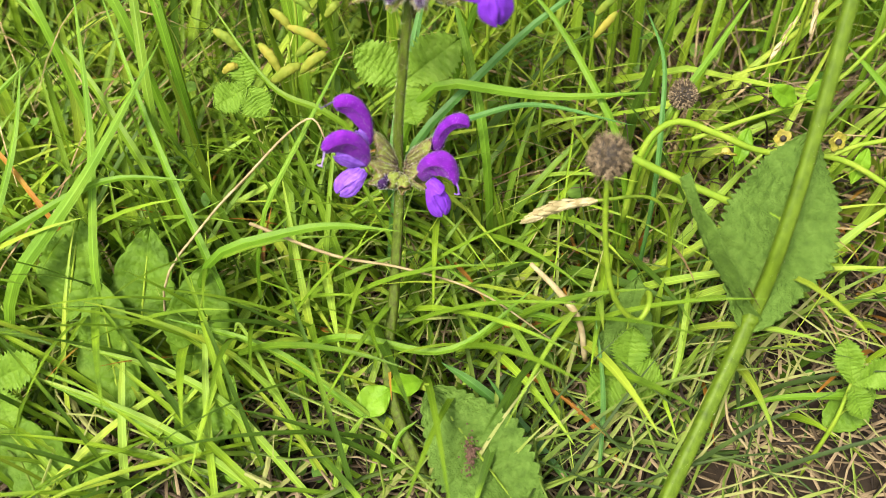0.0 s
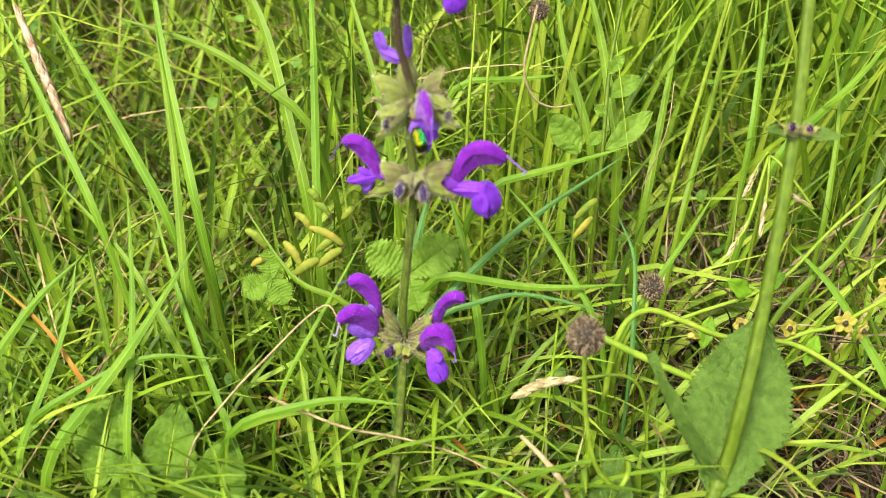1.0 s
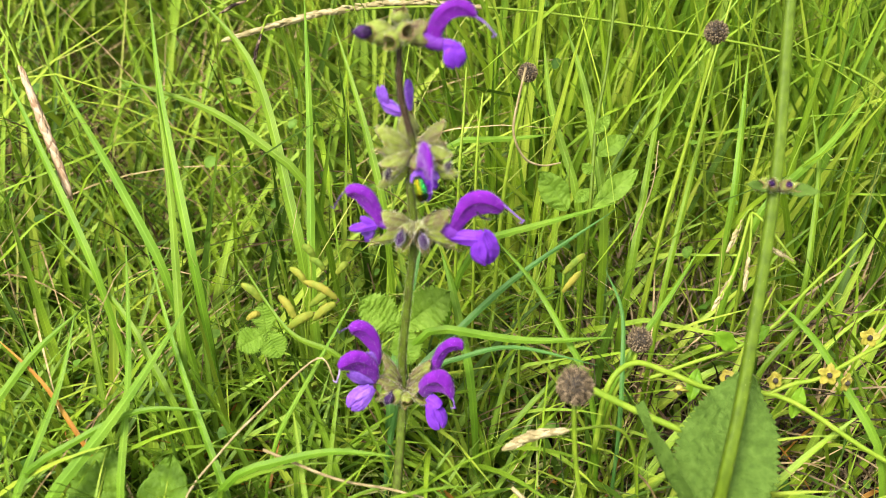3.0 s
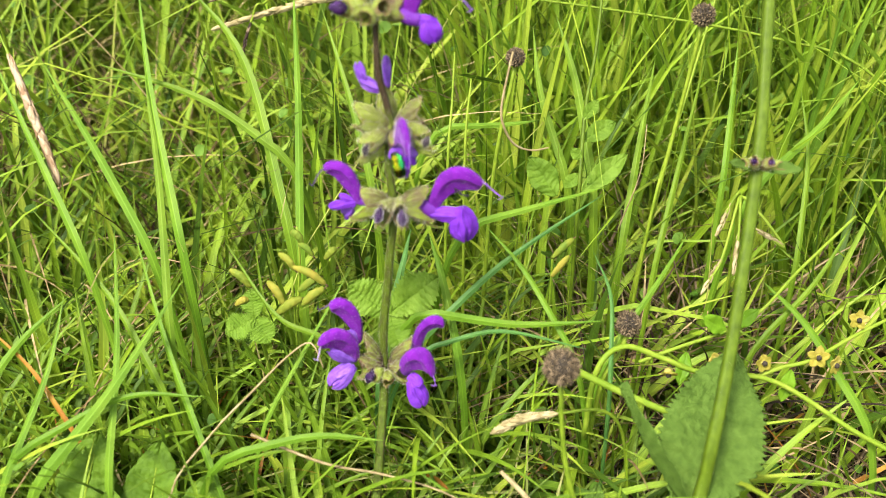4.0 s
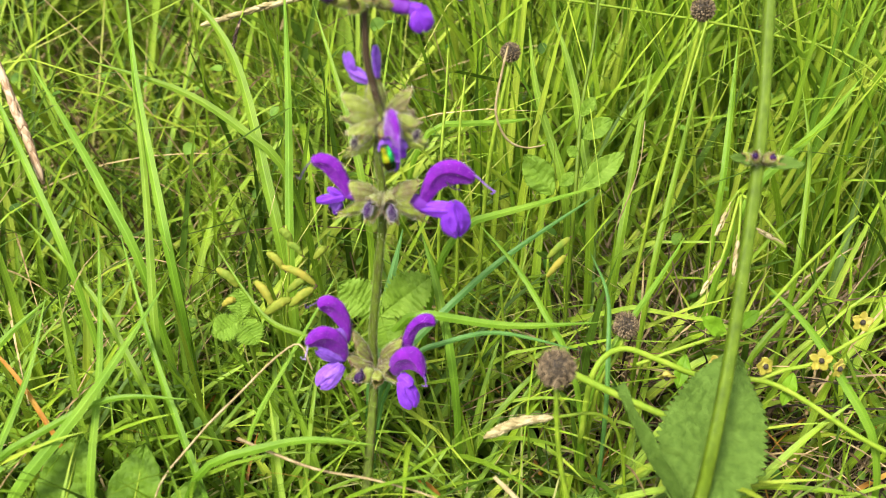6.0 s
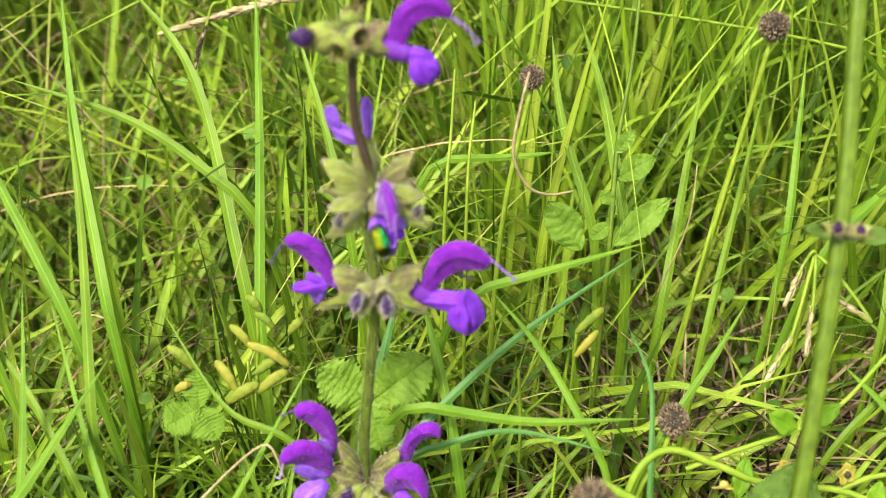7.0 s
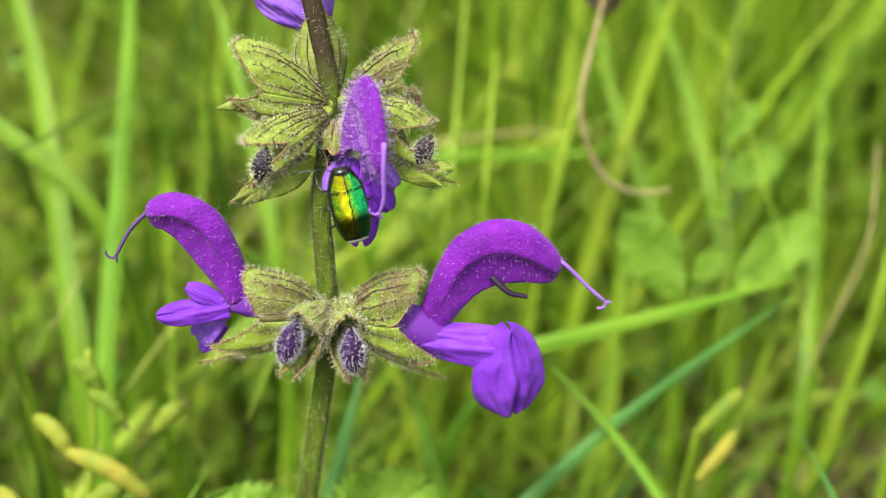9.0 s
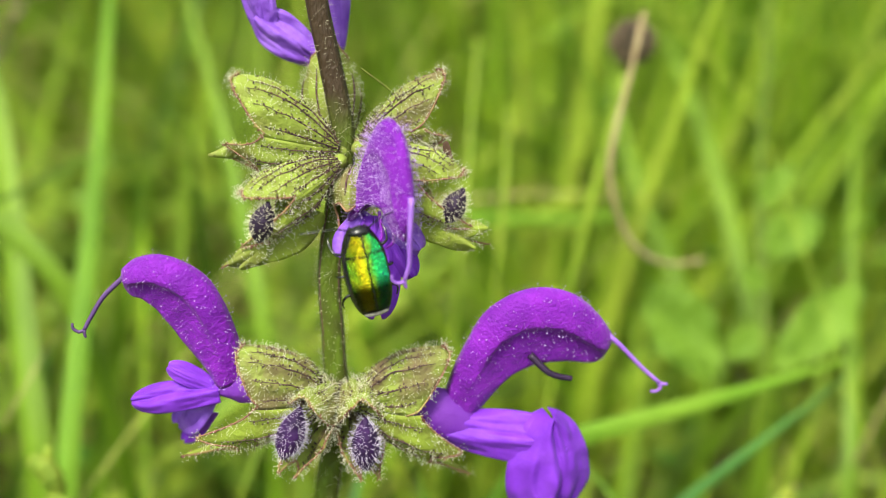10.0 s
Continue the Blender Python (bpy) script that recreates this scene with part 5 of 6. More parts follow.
def leaf_beetle():
    """A small metallic leaf beetle clinging to the flower."""
    head, tail = mm(0.2, -6.4, 20.6), mm(2.2, -7.2, 12.9)
    at = SAGE + mm(1.2, -3.4, 15.9)
    ob = thing("leaf_beetle", "small metallic green and gold leaf beetle clinging to a violet flower", "beetle", at)
    off = mm(1.2, -5.2, 16.6)
    ax = (tail - head)
    d = ax.normalized()
    n = Vector((0.12, -0.93, 0.36))
    n = (n - d * n.dot(d)).normalized()
    s = d.cross(n)
    o = head - off
    k = ax.length

    def body(u, x, rise=1.0, grow=1.0):
        """u along the back, x from the seam to the flank."""
        wide = 0.00182 * max(0.0, 1 - abs((u - 0.52) / 0.53) ** 2.6) ** 0.5
        if u < 0.32:
            wide *= 0.80 + 0.20 * (u / 0.32)
        a = x * math.pi / 2
        high = 0.0017 * rise * max(0.0, 1 - abs((u - 0.47) / 0.62) ** 2.4) ** 0.5
        waist = 0.93 if abs(u - 0.31) < 0.012 else 1.0
        return o + d * (k * u) + s * (math.sin(a) * wide * grow) + n * (math.cos(a) ** 0.8 * high * waist - 0.0003)

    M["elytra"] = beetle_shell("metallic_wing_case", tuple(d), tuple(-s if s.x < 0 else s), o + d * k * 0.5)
    part("body", sheet(lambda u, v: body(0.02 + 0.93 * u, 2 * v - 1, 0.97, 1.04), 30, 26), "black", ob, "glossy black body")
    for side, mt in ((1, "elytra"), (-1, "elytra")):
        def case(u, v, side=side, lo=0.325, hi=0.77):
            return body(lo + (hi - lo) * u - 0.015 * (1 - v) * (1 - u), side * (0.03 + 0.63 * v), 1.0 - 0.04 * math.exp(-(v / 0.05) ** 2))
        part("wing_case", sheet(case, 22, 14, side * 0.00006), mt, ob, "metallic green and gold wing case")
        # the tip is dark from the reflection painted into the shell colour
        part("wing_tip", sheet(lambda u, v, side=side: body(0.772 + 0.148 * u - 0.02 * v * u, side * (0.03 + 0.63 * v), 1.0), 8, 10, side * 0.00006), "elytra", ob, "glossy wing tip with a painted dark reflection")
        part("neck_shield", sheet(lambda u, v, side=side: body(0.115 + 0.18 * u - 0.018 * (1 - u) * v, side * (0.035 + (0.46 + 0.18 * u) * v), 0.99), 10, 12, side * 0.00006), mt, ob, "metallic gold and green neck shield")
    under = ball((0, 0, 0), 1.0, 16, 10)
    m = Matrix.Translation(o + d * k * 0.95 + n * 0.0004) @ Matrix((s, d, n)).transposed().to_4x4() @ Matrix.Diagonal((0.0011, k * 0.03, 0.0007, 1))
    part("rear", Geo().join(under, m), "rear", ob, "pale downy tail plate")
    m = Matrix.Translation(o + d * k * 0.075 + n * 0.0004) @ Matrix((s, d, n)).transposed().to_4x4() @ Matrix.Diagonal((0.0010, k * 0.06, 0.0008, 1))
    part("head", Geo().join(under, m), "black", ob, "black head")
    for sd in (-1, 1):
        e = o + d * k * 0.05 + s * sd * 0.0007 + n * 0.0008
        far = 1.0 if sd * s.x < 0 else 0.8
        out = s * sd
        part("antenna", tube(curve([e, e + out * 0.0010 - d * 0.0006 + n * 0.0004, e + out * 0.0024 * far - d * 0.0008 + n * 0.0003, e + out * 0.0040 * far - d * 0.0009], 12), [0.00007, 0.00006, 0.00008], 6), "black", ob)
        for u, fw in ((0.30, -0.9), (0.52, 0.1), (0.72, 0.9)):
            b = o + d * k * u + s * sd * 0.0015 - n * 0.0004
            part("leg", tube(curve([b, b + out * 0.0007 + d * 0.0003 * fw - n * 0.0001, b + out * 0.0009 + d * 0.0010 * fw - n * 0.0007, b + out * 0.0008 + d * 0.0016 * fw - n * 0.0011], 10), [0.00015, 0.00010, 0.00006], 7), "black", ob)
    swaying(ob, at)


leaf_beetle()


# ---- herbs among the grass ----
def seed_head(at, size, stalk, tuft=False, group="seed heads"):
    """A round brown seed head on a green stalk."""
    at = Vector(at)
    ob = thing("seed_head", "round brown dry seed head on a green stalk", "seed head", at, group)
    c = Vector((0, 0, 0))
    part("core", ball(c, size * 0.42), "head_core", ob)
    g = Geo()
    r = random.Random(int(at.x * 9999))
    n = 420
    for k in range(n):
        z = 1 - 2 * (k + 0.5) / n
        a = k * 2.399963
        w = Vector((math.sqrt(1 - z * z) * math.cos(a), math.sqrt(1 - z * z) * math.sin(a), z))
        w = (w + 0.12 * Vector((r.uniform(-1, 1), r.uniform(-1, 1), r.uniform(-1, 1)))).normalized()
        s = w.orthogonal().normalized()
        t = w.cross(s)
        b, e = size * 0.40, size * r.uniform(0.46, 0.51)
        q = size * 0.034
        g.add([w * b + s * q, w * b + t * q, w * b - s * q, w * b - t * q, w * e + s * q * 0.35, w * e + t * q * 0.35, w * e - s * q * 0.35, w * e - t * q * 0.35],
              [(0, 1, 5, 4), (1, 2, 6, 5), (2, 3, 7, 6), (3, 0, 4, 7), (4, 5, 6, 7)])
    part("scale_coat", g, "head", ob, "close-set brown scales", False)["kind"] = "stuff"
    if tuft:
        h = Geo()
        for k in range(70):
            w = Vector((r.uniform(-0.7, 0.7), r.uniform(0.0, 1), r.uniform(0.6, 1))).normalized()
            h.join(tube([w * size * 0.42, w * size * r.uniform(0.52, 0.60)], [0.00012, 0.00003], 4))
        part("tuft", h, "head", ob, "", False)["kind"] = "stuff"
    line = curve([Vector(p) - at for p in stalk], 24)
    part("stalk", tube(line, [0.00065, 0.00075, 0.0009], 8), "head_stem", ob)
    return ob


seed_head((0.0315, 0.282, 0.1315), 0.0068, [(0.0315, 0.282, 0.129), (0.025, 0.274, 0.096), (0.022, 0.27, 0.05), (0.02, 0.27, GROUND)])
seed_head((0.0895, 0.280, 0.1455), 0.0079, [(0.0895, 0.280, 0.1425), (0.085, 0.277, 0.112), (0.079, 0.27, 0.08), (0.074, 0.27, 0.03), (0.072, 0.27, GROUND)])
seed_head((0.0652, 0.2276, 0.0649), 0.0082, [(0.0652, 0.2276, 0.062), (0.0625, 0.224, 0.056), (0.057, 0.219, 0.049), (0.054, 0.218, 0.02), (0.052, 0.22, GROUND)], True)
seed_head((0.0385, 0.184, 0.0845), 0.0105, [(0.0385, 0.184, 0.080), (0.0400, 0.180, 0.060), (0.0435, 0.176, 0.044), (0.0505, 0.176, 0.034), (0.054, 0.180, 0.036), (0.0545, 0.186, 0.030), (0.054, 0.19, GROUND)], True)


def rod(name, label, category, pts, radii, material, n=8, steps=24, group=""):
    if name == "dry_culm":
        radii = [r * 0.66 for r in radii]
    ob = new(name, tube(curve(pts, steps), radii, n).mesh(name, M[material]))
    return tagged(ob, label, category, group)


# arching yellow-green stems with dried yellow flower stars
def vine():
    ob = thing("yellow_star_herb", "sprawling yellow-green herb with dried yellow star-shaped calyces", "wildflower", (0.09, 0.219, 0.055))
    o = ob.location.copy()
    for k, (pts, r) in enumerate((
        ([(0.052, 0.214, 0.030), (0.0545, 0.217, 0.055), (0.063, 0.222, 0.0605), (0.075, 0.220, 0.0575), (0.087, 0.217, 0.054), (0.109, 0.215, 0.052), (0.132, 0.203, 0.042), (0.150, 0.197, 0.034)], 0.0011),
        ([(0.045, 0.210, 0.0625), (0.060, 0.205, 0.057), (0.076, 0.200, 0.052), (0.090, 0.196, 0.047), (0.098, 0.193, 0.020)], 0.00125),
        ([(0.104, 0.216, 0.053), (0.112, 0.218, 0.055), (0.121, 0.219, 0.057), (0.136, 0.225, 0.062), (0.150, 0.23, 0.066)], 0.0008),
        ([(0.068, 0.220, 0.056), (0.080, 0.223, 0.059), (0.095, 0.226, 0.063), (0.107, 0.231, 0.067), (0.120, 0.24, 0.076), (0.140, 0.253, 0.088)], 0.0007))):
        part("stem", tube(curve([Vector(p) - o for p in pts], 40), [r * 0.88, r * 0.8, r * 0.66], 10), "ystem", ob)
    for k, (c, sz, aim) in enumerate((((0.1225, 0.2185, 0.0585), 5.0, (-0.1, -1, 0.5)), ((0.1275, 0.2175, 0.0565), 4.2, (0.6, -1, 0.1)), ((0.0755, 0.2135, 0.0575), 4.0, (0.1, -0.7, -0.6)), ((0.0915, 0.2185, 0.0575), 3.2, (-0.2, -0.8, 0.6)), ((0.1055, 0.2175, 0.0575), 3.8, (0.2, -1, 0.3)), ((0.1360, 0.227, 0.0665), 4.4, (0.1, -1, 0.3)))):
        c = Vector(c) - o
        n = Vector(aim).normalized()
        s = n.orthogonal().normalized()
        t = n.cross(s)
        hub = part("calyx", ball(c, 0.0012, 10, 6), "yellow", ob, "dried yellow star-shaped calyx")
        for j in range(5):
            a = j * 2 * math.pi / 5 + k
            w = s * math.cos(a) + t * math.sin(a)
            part("lobe", leaf(c + w * 0.0006, c + w * sz * 0.72 / 1000 + n * (0.0012 + 0.0006 * math.sin(5 * j + k)), n, 0.0027, 0.25, 0, 0.4, 10, 8), "yellow", hub)
        part("centre", ball(c + n * 0.0011, 0.0009, 8, 6), "head_core", hub)
    for b, e, w in (((0.095, 0.226, 0.063), (0.088, 0.224, 0.070), 0.006), ((0.098, 0.227, 0.064), (0.104, 0.226, 0.071), 0.005), ((0.083, 0.222, 0.058), (0.080, 0.214, 0.052), 0.005), ((0.115, 0.218, 0.054), (0.112, 0.212, 0.046), 0.005)):
        part("leaf", leaf(Vector(b) - o, Vector(e) - o, (0, -0.7, 0.7), w, 0.2, 0, 0.4), "herb", ob)


vine()


def pod_plant(name_at, pods, sprigs):
    """Lumpy yellow-green seed pods on thin stems."""
    at = Vector(name_at)
    ob = thing("pod_plant", "low herb with lumpy yellow-green seed pods", "wildflower", at, "pod plants")
    for a, b, r in pods:
        a, b = Vector(a) - at, Vector(b) - at
        a, b, r = a + (a - b) * 0.04, b + (b - a) * 0.04, r * 0.80
        mid = (a + b) / 2 + Vector((0.0004, -0.0006, 0.0014))
        line = curve([a, mid, b], 24)
        beads = [r * (0.25 + 0.75 * math.sin(math.pi * min(1, max(0, i / 24))) ** 0.45) * (1 + 0.065 * math.cos(i / 24 * 2 * math.pi * 4.5)) for i in range(25)]
        part("pod", tube(line, beads, 12, lambda q, u: (math.cos(q) * 0.72, math.sin(q))), "pod", ob)
        part("tip", tube([b, b + (b - mid).normalized() * 0.0012], [0.0003, 0.0001], 6), "stain", ob)
    for pts in sprigs:
        part("stem", tube(curve([Vector(p) - at for p in pts], 16), [0.0005, 0.0004], 6), "ystem", ob)


pod_plant((-0.043, 0.242, 0.02), [
    ((-0.0595, 0.2395, 0.0785), (-0.0535, 0.2375, 0.0735), 0.0018), ((-0.0480, 0.2385, 0.0745), (-0.0430, 0.2345, 0.0688), 0.0019), ((-0.0450, 0.2325, 0.0665), (-0.0372, 0.2345, 0.0708), 0.0019),
    ((-0.0372, 0.2340, 0.0688), (-0.0302, 0.2360, 0.0735), 0.0018), ((-0.0395, 0.2400, 0.0790), (-0.0300, 0.2375, 0.0745), 0.0017), ((-0.0445, 0.2440, 0.0815), (-0.0395, 0.2410, 0.0775), 0.0016),
    ((-0.0410, 0.2500, 0.0860), (-0.0375, 0.2480, 0.0830), 0.0017), ((-0.0380, 0.2370, 0.0720), (-0.0320, 0.2390, 0.0755), 0.0016), ((-0.0300, 0.2440, 0.0795), (-0.0265, 0.2460, 0.0820), 0.0015),
    ((-0.0385, 0.2470, 0.0830), (-0.0340, 0.2445, 0.0805), 0.0014), ((-0.0580, 0.2340, 0.0690), (-0.0540, 0.2345, 0.0705), 0.0014),
], [((-0.043, 0.245, GROUND), (-0.042, 0.243, 0.04), (-0.041, 0.242, 0.072)), ((-0.052, 0.242, GROUND), (-0.052, 0.240, 0.045), (-0.054, 0.238, 0.074)), ((-0.042, 0.244, 0.05), (-0.039, 0.248, 0.075), (-0.039, 0.250, 0.088))])
pod_plant((0.045, 0.25, 0.02), [
    ((0.0425, 0.2450, 0.0785), (0.0490, 0.2480, 0.0835), 0.0015), ((0.0420, 0.2405, 0.0745), (0.0475, 0.2440, 0.0795), 0.0014)
], [((0.045, 0.252, GROUND), (0.043, 0.248, 0.05), (0.0425, 0.245, 0.079)), ((0.030, 0.245, GROUND), (0.029, 0.240, 0.05), (0.0275, 0.237, 0.073))])


def strawberry(at, leaflets, stalk):
    """A wild strawberry leaf: pleated, sharply toothed leaflets on one stalk."""
    at = Vector(at)
    ob = thing("strawberry_leaf", "bright green toothed wild strawberry leaf", "leaf", at, "strawberry leaves")
    for tip, face, w in leaflets:
        part("leaflet", leaf((0, 0, 0), Vector(tip) - at, face, w, 0.06, 15, 0.9, 120, 30, 0.52, 0.20, 0.26, 0.0002, 10), "berry", ob)
    part("stalk", tube(curve([Vector((0, 0, 0)), *[Vector(p) - at for p in stalk]], 12), [0.0005, 0.0007], 7), "ystem", ob)


strawberry((-0.0095, 0.2335, 0.0655), [((-0.0225, 0.236, 0.0755), (0.1, -0.8, 0.6), 0.0120), ((0.0060, 0.2375, 0.0770), (-0.1, -0.85, 0.5), 0.0135), ((-0.006, 0.222, 0.0600), (0, -0.6, 0.8), 0.010)], [(-0.008, 0.245, 0.04), (-0.007, 0.255, GROUND)])
strawberry((-0.0520, 0.2320, 0.0655), [((-0.0610, 0.228, 0.0620), (0, -0.7, 0.7), 0.009), ((-0.0470, 0.226, 0.0600), (0, -0.7, 0.7), 0.009), ((-0.0530, 0.236, 0.074), (0, -0.9, 0.4), 0.008)], [(-0.051, 0.24, 0.03), (-0.05, 0.245, GROUND)])
strawberry((-0.1200, 0.168, 0.0190), [((-0.1040, 0.169, 0.0285), (0.1, -0.6, 0.8), 0.010), ((-0.1130, 0.158, 0.0120), (0, -0.6, 0.8), 0.010), ((-0.1300, 0.175, 0.030), (0, -0.6, 0.8), 0.010)], [(-0.118, 0.17, 0.0), (-0.117, 0.172, GROUND)])
strawberry((0.1075, 0.1665, 0.0190), [((0.1050, 0.1735, 0.0290), (-0.3, -0.7, 0.6), 0.0075), ((0.1200, 0.1690, 0.0235), (0.2, -0.7, 0.7), 0.0085), ((0.1110, 0.1600, 0.0115), (0.1, -0.6, 0.8), 0.0075)], [(0.104, 0.160, 0.008), (0.0995, 0.156, GROUND)])
strawberry((0.0500, 0.1730, 0.0130), [((0.0400, 0.168, 0.0080), (0, -0.6, 0.8), 0.012), ((0.0600, 0.171, 0.0120), (0, -0.6, 0.8), 0.012), ((0.0520, 0.182, 0.0230), (0, -0.7, 0.7), 0.010)], [(0.05, 0.178, 0.0), (0.05, 0.18, GROUND)])


def leafy_stem():
    at = Vector((0.0545, 0.280, 0.0))
    ob = thing("leafy_stem", "upright green herb stem with pale toothed leaves", "wildflower", at)
    st = [(0.052, 0.262, GROUND), (0.0525, 0.265, 0.05), (0.0530, 0.268, 0.087), (0.0560, 0.287, 0.110), (0.0610, 0.304, 0.128), (0.0660, 0.330, 0.160)]
    part("stem", tube(curve([Vector(p) - at for p in st], 40), [0.0007, 0.0007, 0.0005], 8), "stem_plain", ob)
    for b, e, w, f in (((0.0455, 0.268, 0.088), (0.0365, 0.2735, 0.1000), 0.0100, (-0.1, -0.8, 0.6)), ((0.0540, 0.268, 0.0895), (0.0695, 0.275, 0.1000), 0.0078, (0, -0.8, 0.6)), ((0.0555, 0.283, 0.101), (0.0665, 0.285, 0.1070), 0.0070, (0, -0.8, 0.6)), ((0.0535, 0.272, 0.094), (0.0480, 0.270, 0.090), 0.0045, (0, -0.8, 0.6)), ((0.0555, 0.285, 0.108), (0.0600, 0.286, 0.1145), 0.0045, (0, -0.8, 0.6)), ((0.0540, 0.275, 0.098), (0.0505, 0.276, 0.1015), 0.004, (0, -0.8, 0.6))):
        part("leaf", leaf(Vector(b) - at, Vector(e) - at, f, w, 0.08, 13, 1.3, 52, 20, 0.45, 0.15, 0.11), "berry", ob)


leafy_stem()


def midrib(owner, tip, face, sag, material, r=0.0005, rise=0.0):
    """The pale rib under the fold of a leaf that starts at its thing's origin."""
    tip = Vector(tip)
    d = tip.normalized()
    n = Vector(face)
    n = (n - d * n.dot(d)).normalized()
    part("midrib", tube([tip * u - n * (sag * tip.length * u * u - rise) for u in (k / 14 * 0.94 for k in range(15))], [r, r * 0.7, r * 0.25], 6), material, owner, "paler midrib")


def broad_leaf(base, tip, face, width, sag=0.1, material="dock", label="broad green leaf close to the ground", teeth=0):
    base = Vector(base)
    ob = thing("broad_leaf", label, "leaf", base, "broad leaves")
    part("blade", leaf((0, 0, 0), Vector(tip) - base, face, width, sag, teeth or -8, 1.1, 64, 24, 0.45, 0.14, 0.10, 0.00025, 9), material, ob)
    midrib(ob, Vector(tip) - base, face, sag, "head_stem", 0.0005)
    part("stalk", tube(curve([Vector((0, 0, 0)), (base - Vector(tip)) * 0.15, Vector((0.002, 0.004, GROUND - base.z))], 8), [0.0007, 0.0009], 7), "head_stem", ob)
    return ob


broad_leaf((-0.088, 0.166, 0.002), (-0.093, 0.190, 0.034), (0, -0.8, 0.6), 0.018)
broad_leaf((-0.072, 0.158, -0.002), (-0.056, 0.170, 0.018), (0.1, -0.6, 0.8), 0.016)
broad_leaf((-0.070, 0.176, 0.008), (-0.063, 0.194, 0.036), (0.1, -0.8, 0.6), 0.018)
broad_leaf((-0.085, 0.184, 0.012), (-0.080, 0.204, 0.040), (0, -0.8, 0.6), 0.018)
broad_leaf((-0.098, 0.146, -0.006), (-0.120, 0.160, 0.016), (0, -0.6, 0.8), 0.018)
broad_leaf((-0.104, 0.140, -0.010), (-0.092, 0.158, 0.004), (0, -0.5, 0.8), 0.016)
broad_leaf((-0.104, 0.188, 0.020), (-0.098, 0.204, 0.044), (0, -0.8, 0.6), 0.018)
broad_leaf((0.0470, 0.170, 0.006), (0.0530, 0.190, 0.034), (-0.1, -0.8, 0.6), 0.014, 0.1, "sage_leaf", "grey-green wrinkled leaf eaten by insects", 14)
broad_leaf((0.118, 0.172, 0.008), (0.104, 0.162, 0.002), (0, -0.6, 0.8), 0.012)


def rosette_leaf():
    """The large wrinkled leaf at the foot of the sage, with a brown blotch."""
    at = Vector((-0.003, 0.1665, 0.0175))
    ob = thing("sage_leaf", "large wrinkled grey-green sage leaf with a brown blotch", "leaf", at)
    part("blade", leaf((0, 0, 0), Vector((0.026, 0.131, 0.001)) - at, (-0.1, -0.45, 0.9), 0.026, 0.05, -20, 1.1, 110, 44, 0.40, 0.10, 0.14, 0.0003, 13), "sage_leaf", ob)
    g = Geo()
    r = random.Random(5)
    for k in range(170):
        a, q = r.uniform(0, 6.28), abs(r.gauss(0, 1.15))
        c = Vector((0.0105 + 0.0010 * q * math.cos(a), -0.0165 + 0.0024 * q * math.sin(a), -0.0052 + 0.0010 * q * math.sin(a)))
        g.join(ball(c, 0.00036 * r.uniform(0.3, 1.4), 6, 4, (1, 1, 0.6)))
    midrib(ob, Vector((0.026, 0.131, 0.001)) - at, (-0.1, -0.45, 0.9), 0.05, "head_stem", 0.0005)
    part("blotch", g, "stain", ob, "brown dead blotch")["kind"] = "stuff"
    part("stalk", tube(curve([Vector((0, 0, 0)), Vector((-0.006, 0.006, -0.008)), Vector((-0.008, 0.008, -0.040))], 10), [0.0012, 0.0014], 8), "head_stem", ob)


rosette_leaf()


def grass_spike(pts, scales, size, culm, material, label, seed=1, slim=1.0):
    """A dry grass ear: overlapping pointed scales along a bent stalk."""
    at = Vector(pts[0])
    ob = thing("grass_ear", label, "grass ear", at, "grass ears")
    line = curve([Vector(p) - at for p in pts], scales)
    r = random.Random(seed)
    g = Geo()
    for k, (d, s, w) in enumerate(frames(line)):
        for j in range(3):
            a = r.uniform(0, 6.28)
            side = s * math.cos(a) + w * math.sin(a)
            b = line[k] + side * size * 0.10 * slim
            e = b - d * size * r.uniform(0.8, 1.1) + side * size * 0.30 * slim * math.sin(math.pi * (0.12 + 0.8 * k / scales))
            g.join(leaf(b, e, side, size * 0.36 * slim, 0.1, 0, 0.0, 5, 4, 0.35, -0.5, 0.0, size * 0.04))
    part("scale_coat", g, material, ob, "pointed overlapping scales")["kind"] = "stuff"
    part("culm", tube(curve([Vector(p) - at for p in culm], 30), [0.0004, 0.0005, 0.0006], 7), "straw" if material == "straw" else "head_stem", ob)


grass_spike([(-0.073, 0.335, 0.124), (-0.055, 0.339, 0.128), (-0.038, 0.342, 0.131), (-0.010, 0.345, 0.1335), (0.020, 0.343, 0.132)], 46, 0.0050, [(-0.073, 0.335, 0.124), (-0.038, 0.342, 0.131), (0.020, 0.343, 0.132), (0.076, 0.337, 0.127), (0.131, 0.329, 0.119), (0.165, 0.318, 0.109), (0.215, 0.30, 0.06), (0.235, 0.30, GROUND)], "spike", "long bent straw-coloured grass ear", 2)
grass_spike([(-0.1195, 0.267, 0.101), (-0.129, 0.282, 0.116), (-0.138, 0.296, 0.129)], 30, 0.0072, [(-0.12, 0.267, 0.101), (-0.138, 0.296, 0.129), (-0.146, 0.306, 0.139), (-0.154, 0.33, 0.12), (-0.16, 0.35, GROUND)], "dry_pink", "dry pinkish beige grass ear hanging down", 3, 0.8)
grass_spike([(0.0260, 0.1985, 0.0500), (0.0330, 0.2000, 0.0520), (0.0410, 0.2010, 0.0525)], 12, 0.0058, [(0.026, 0.1985, 0.05), (0.041, 0.201, 0.0525), (0.060, 0.203, 0.046), (0.07, 0.21, GROUND)], "spike", "short straw-coloured grass ear lying in the grass", 4)
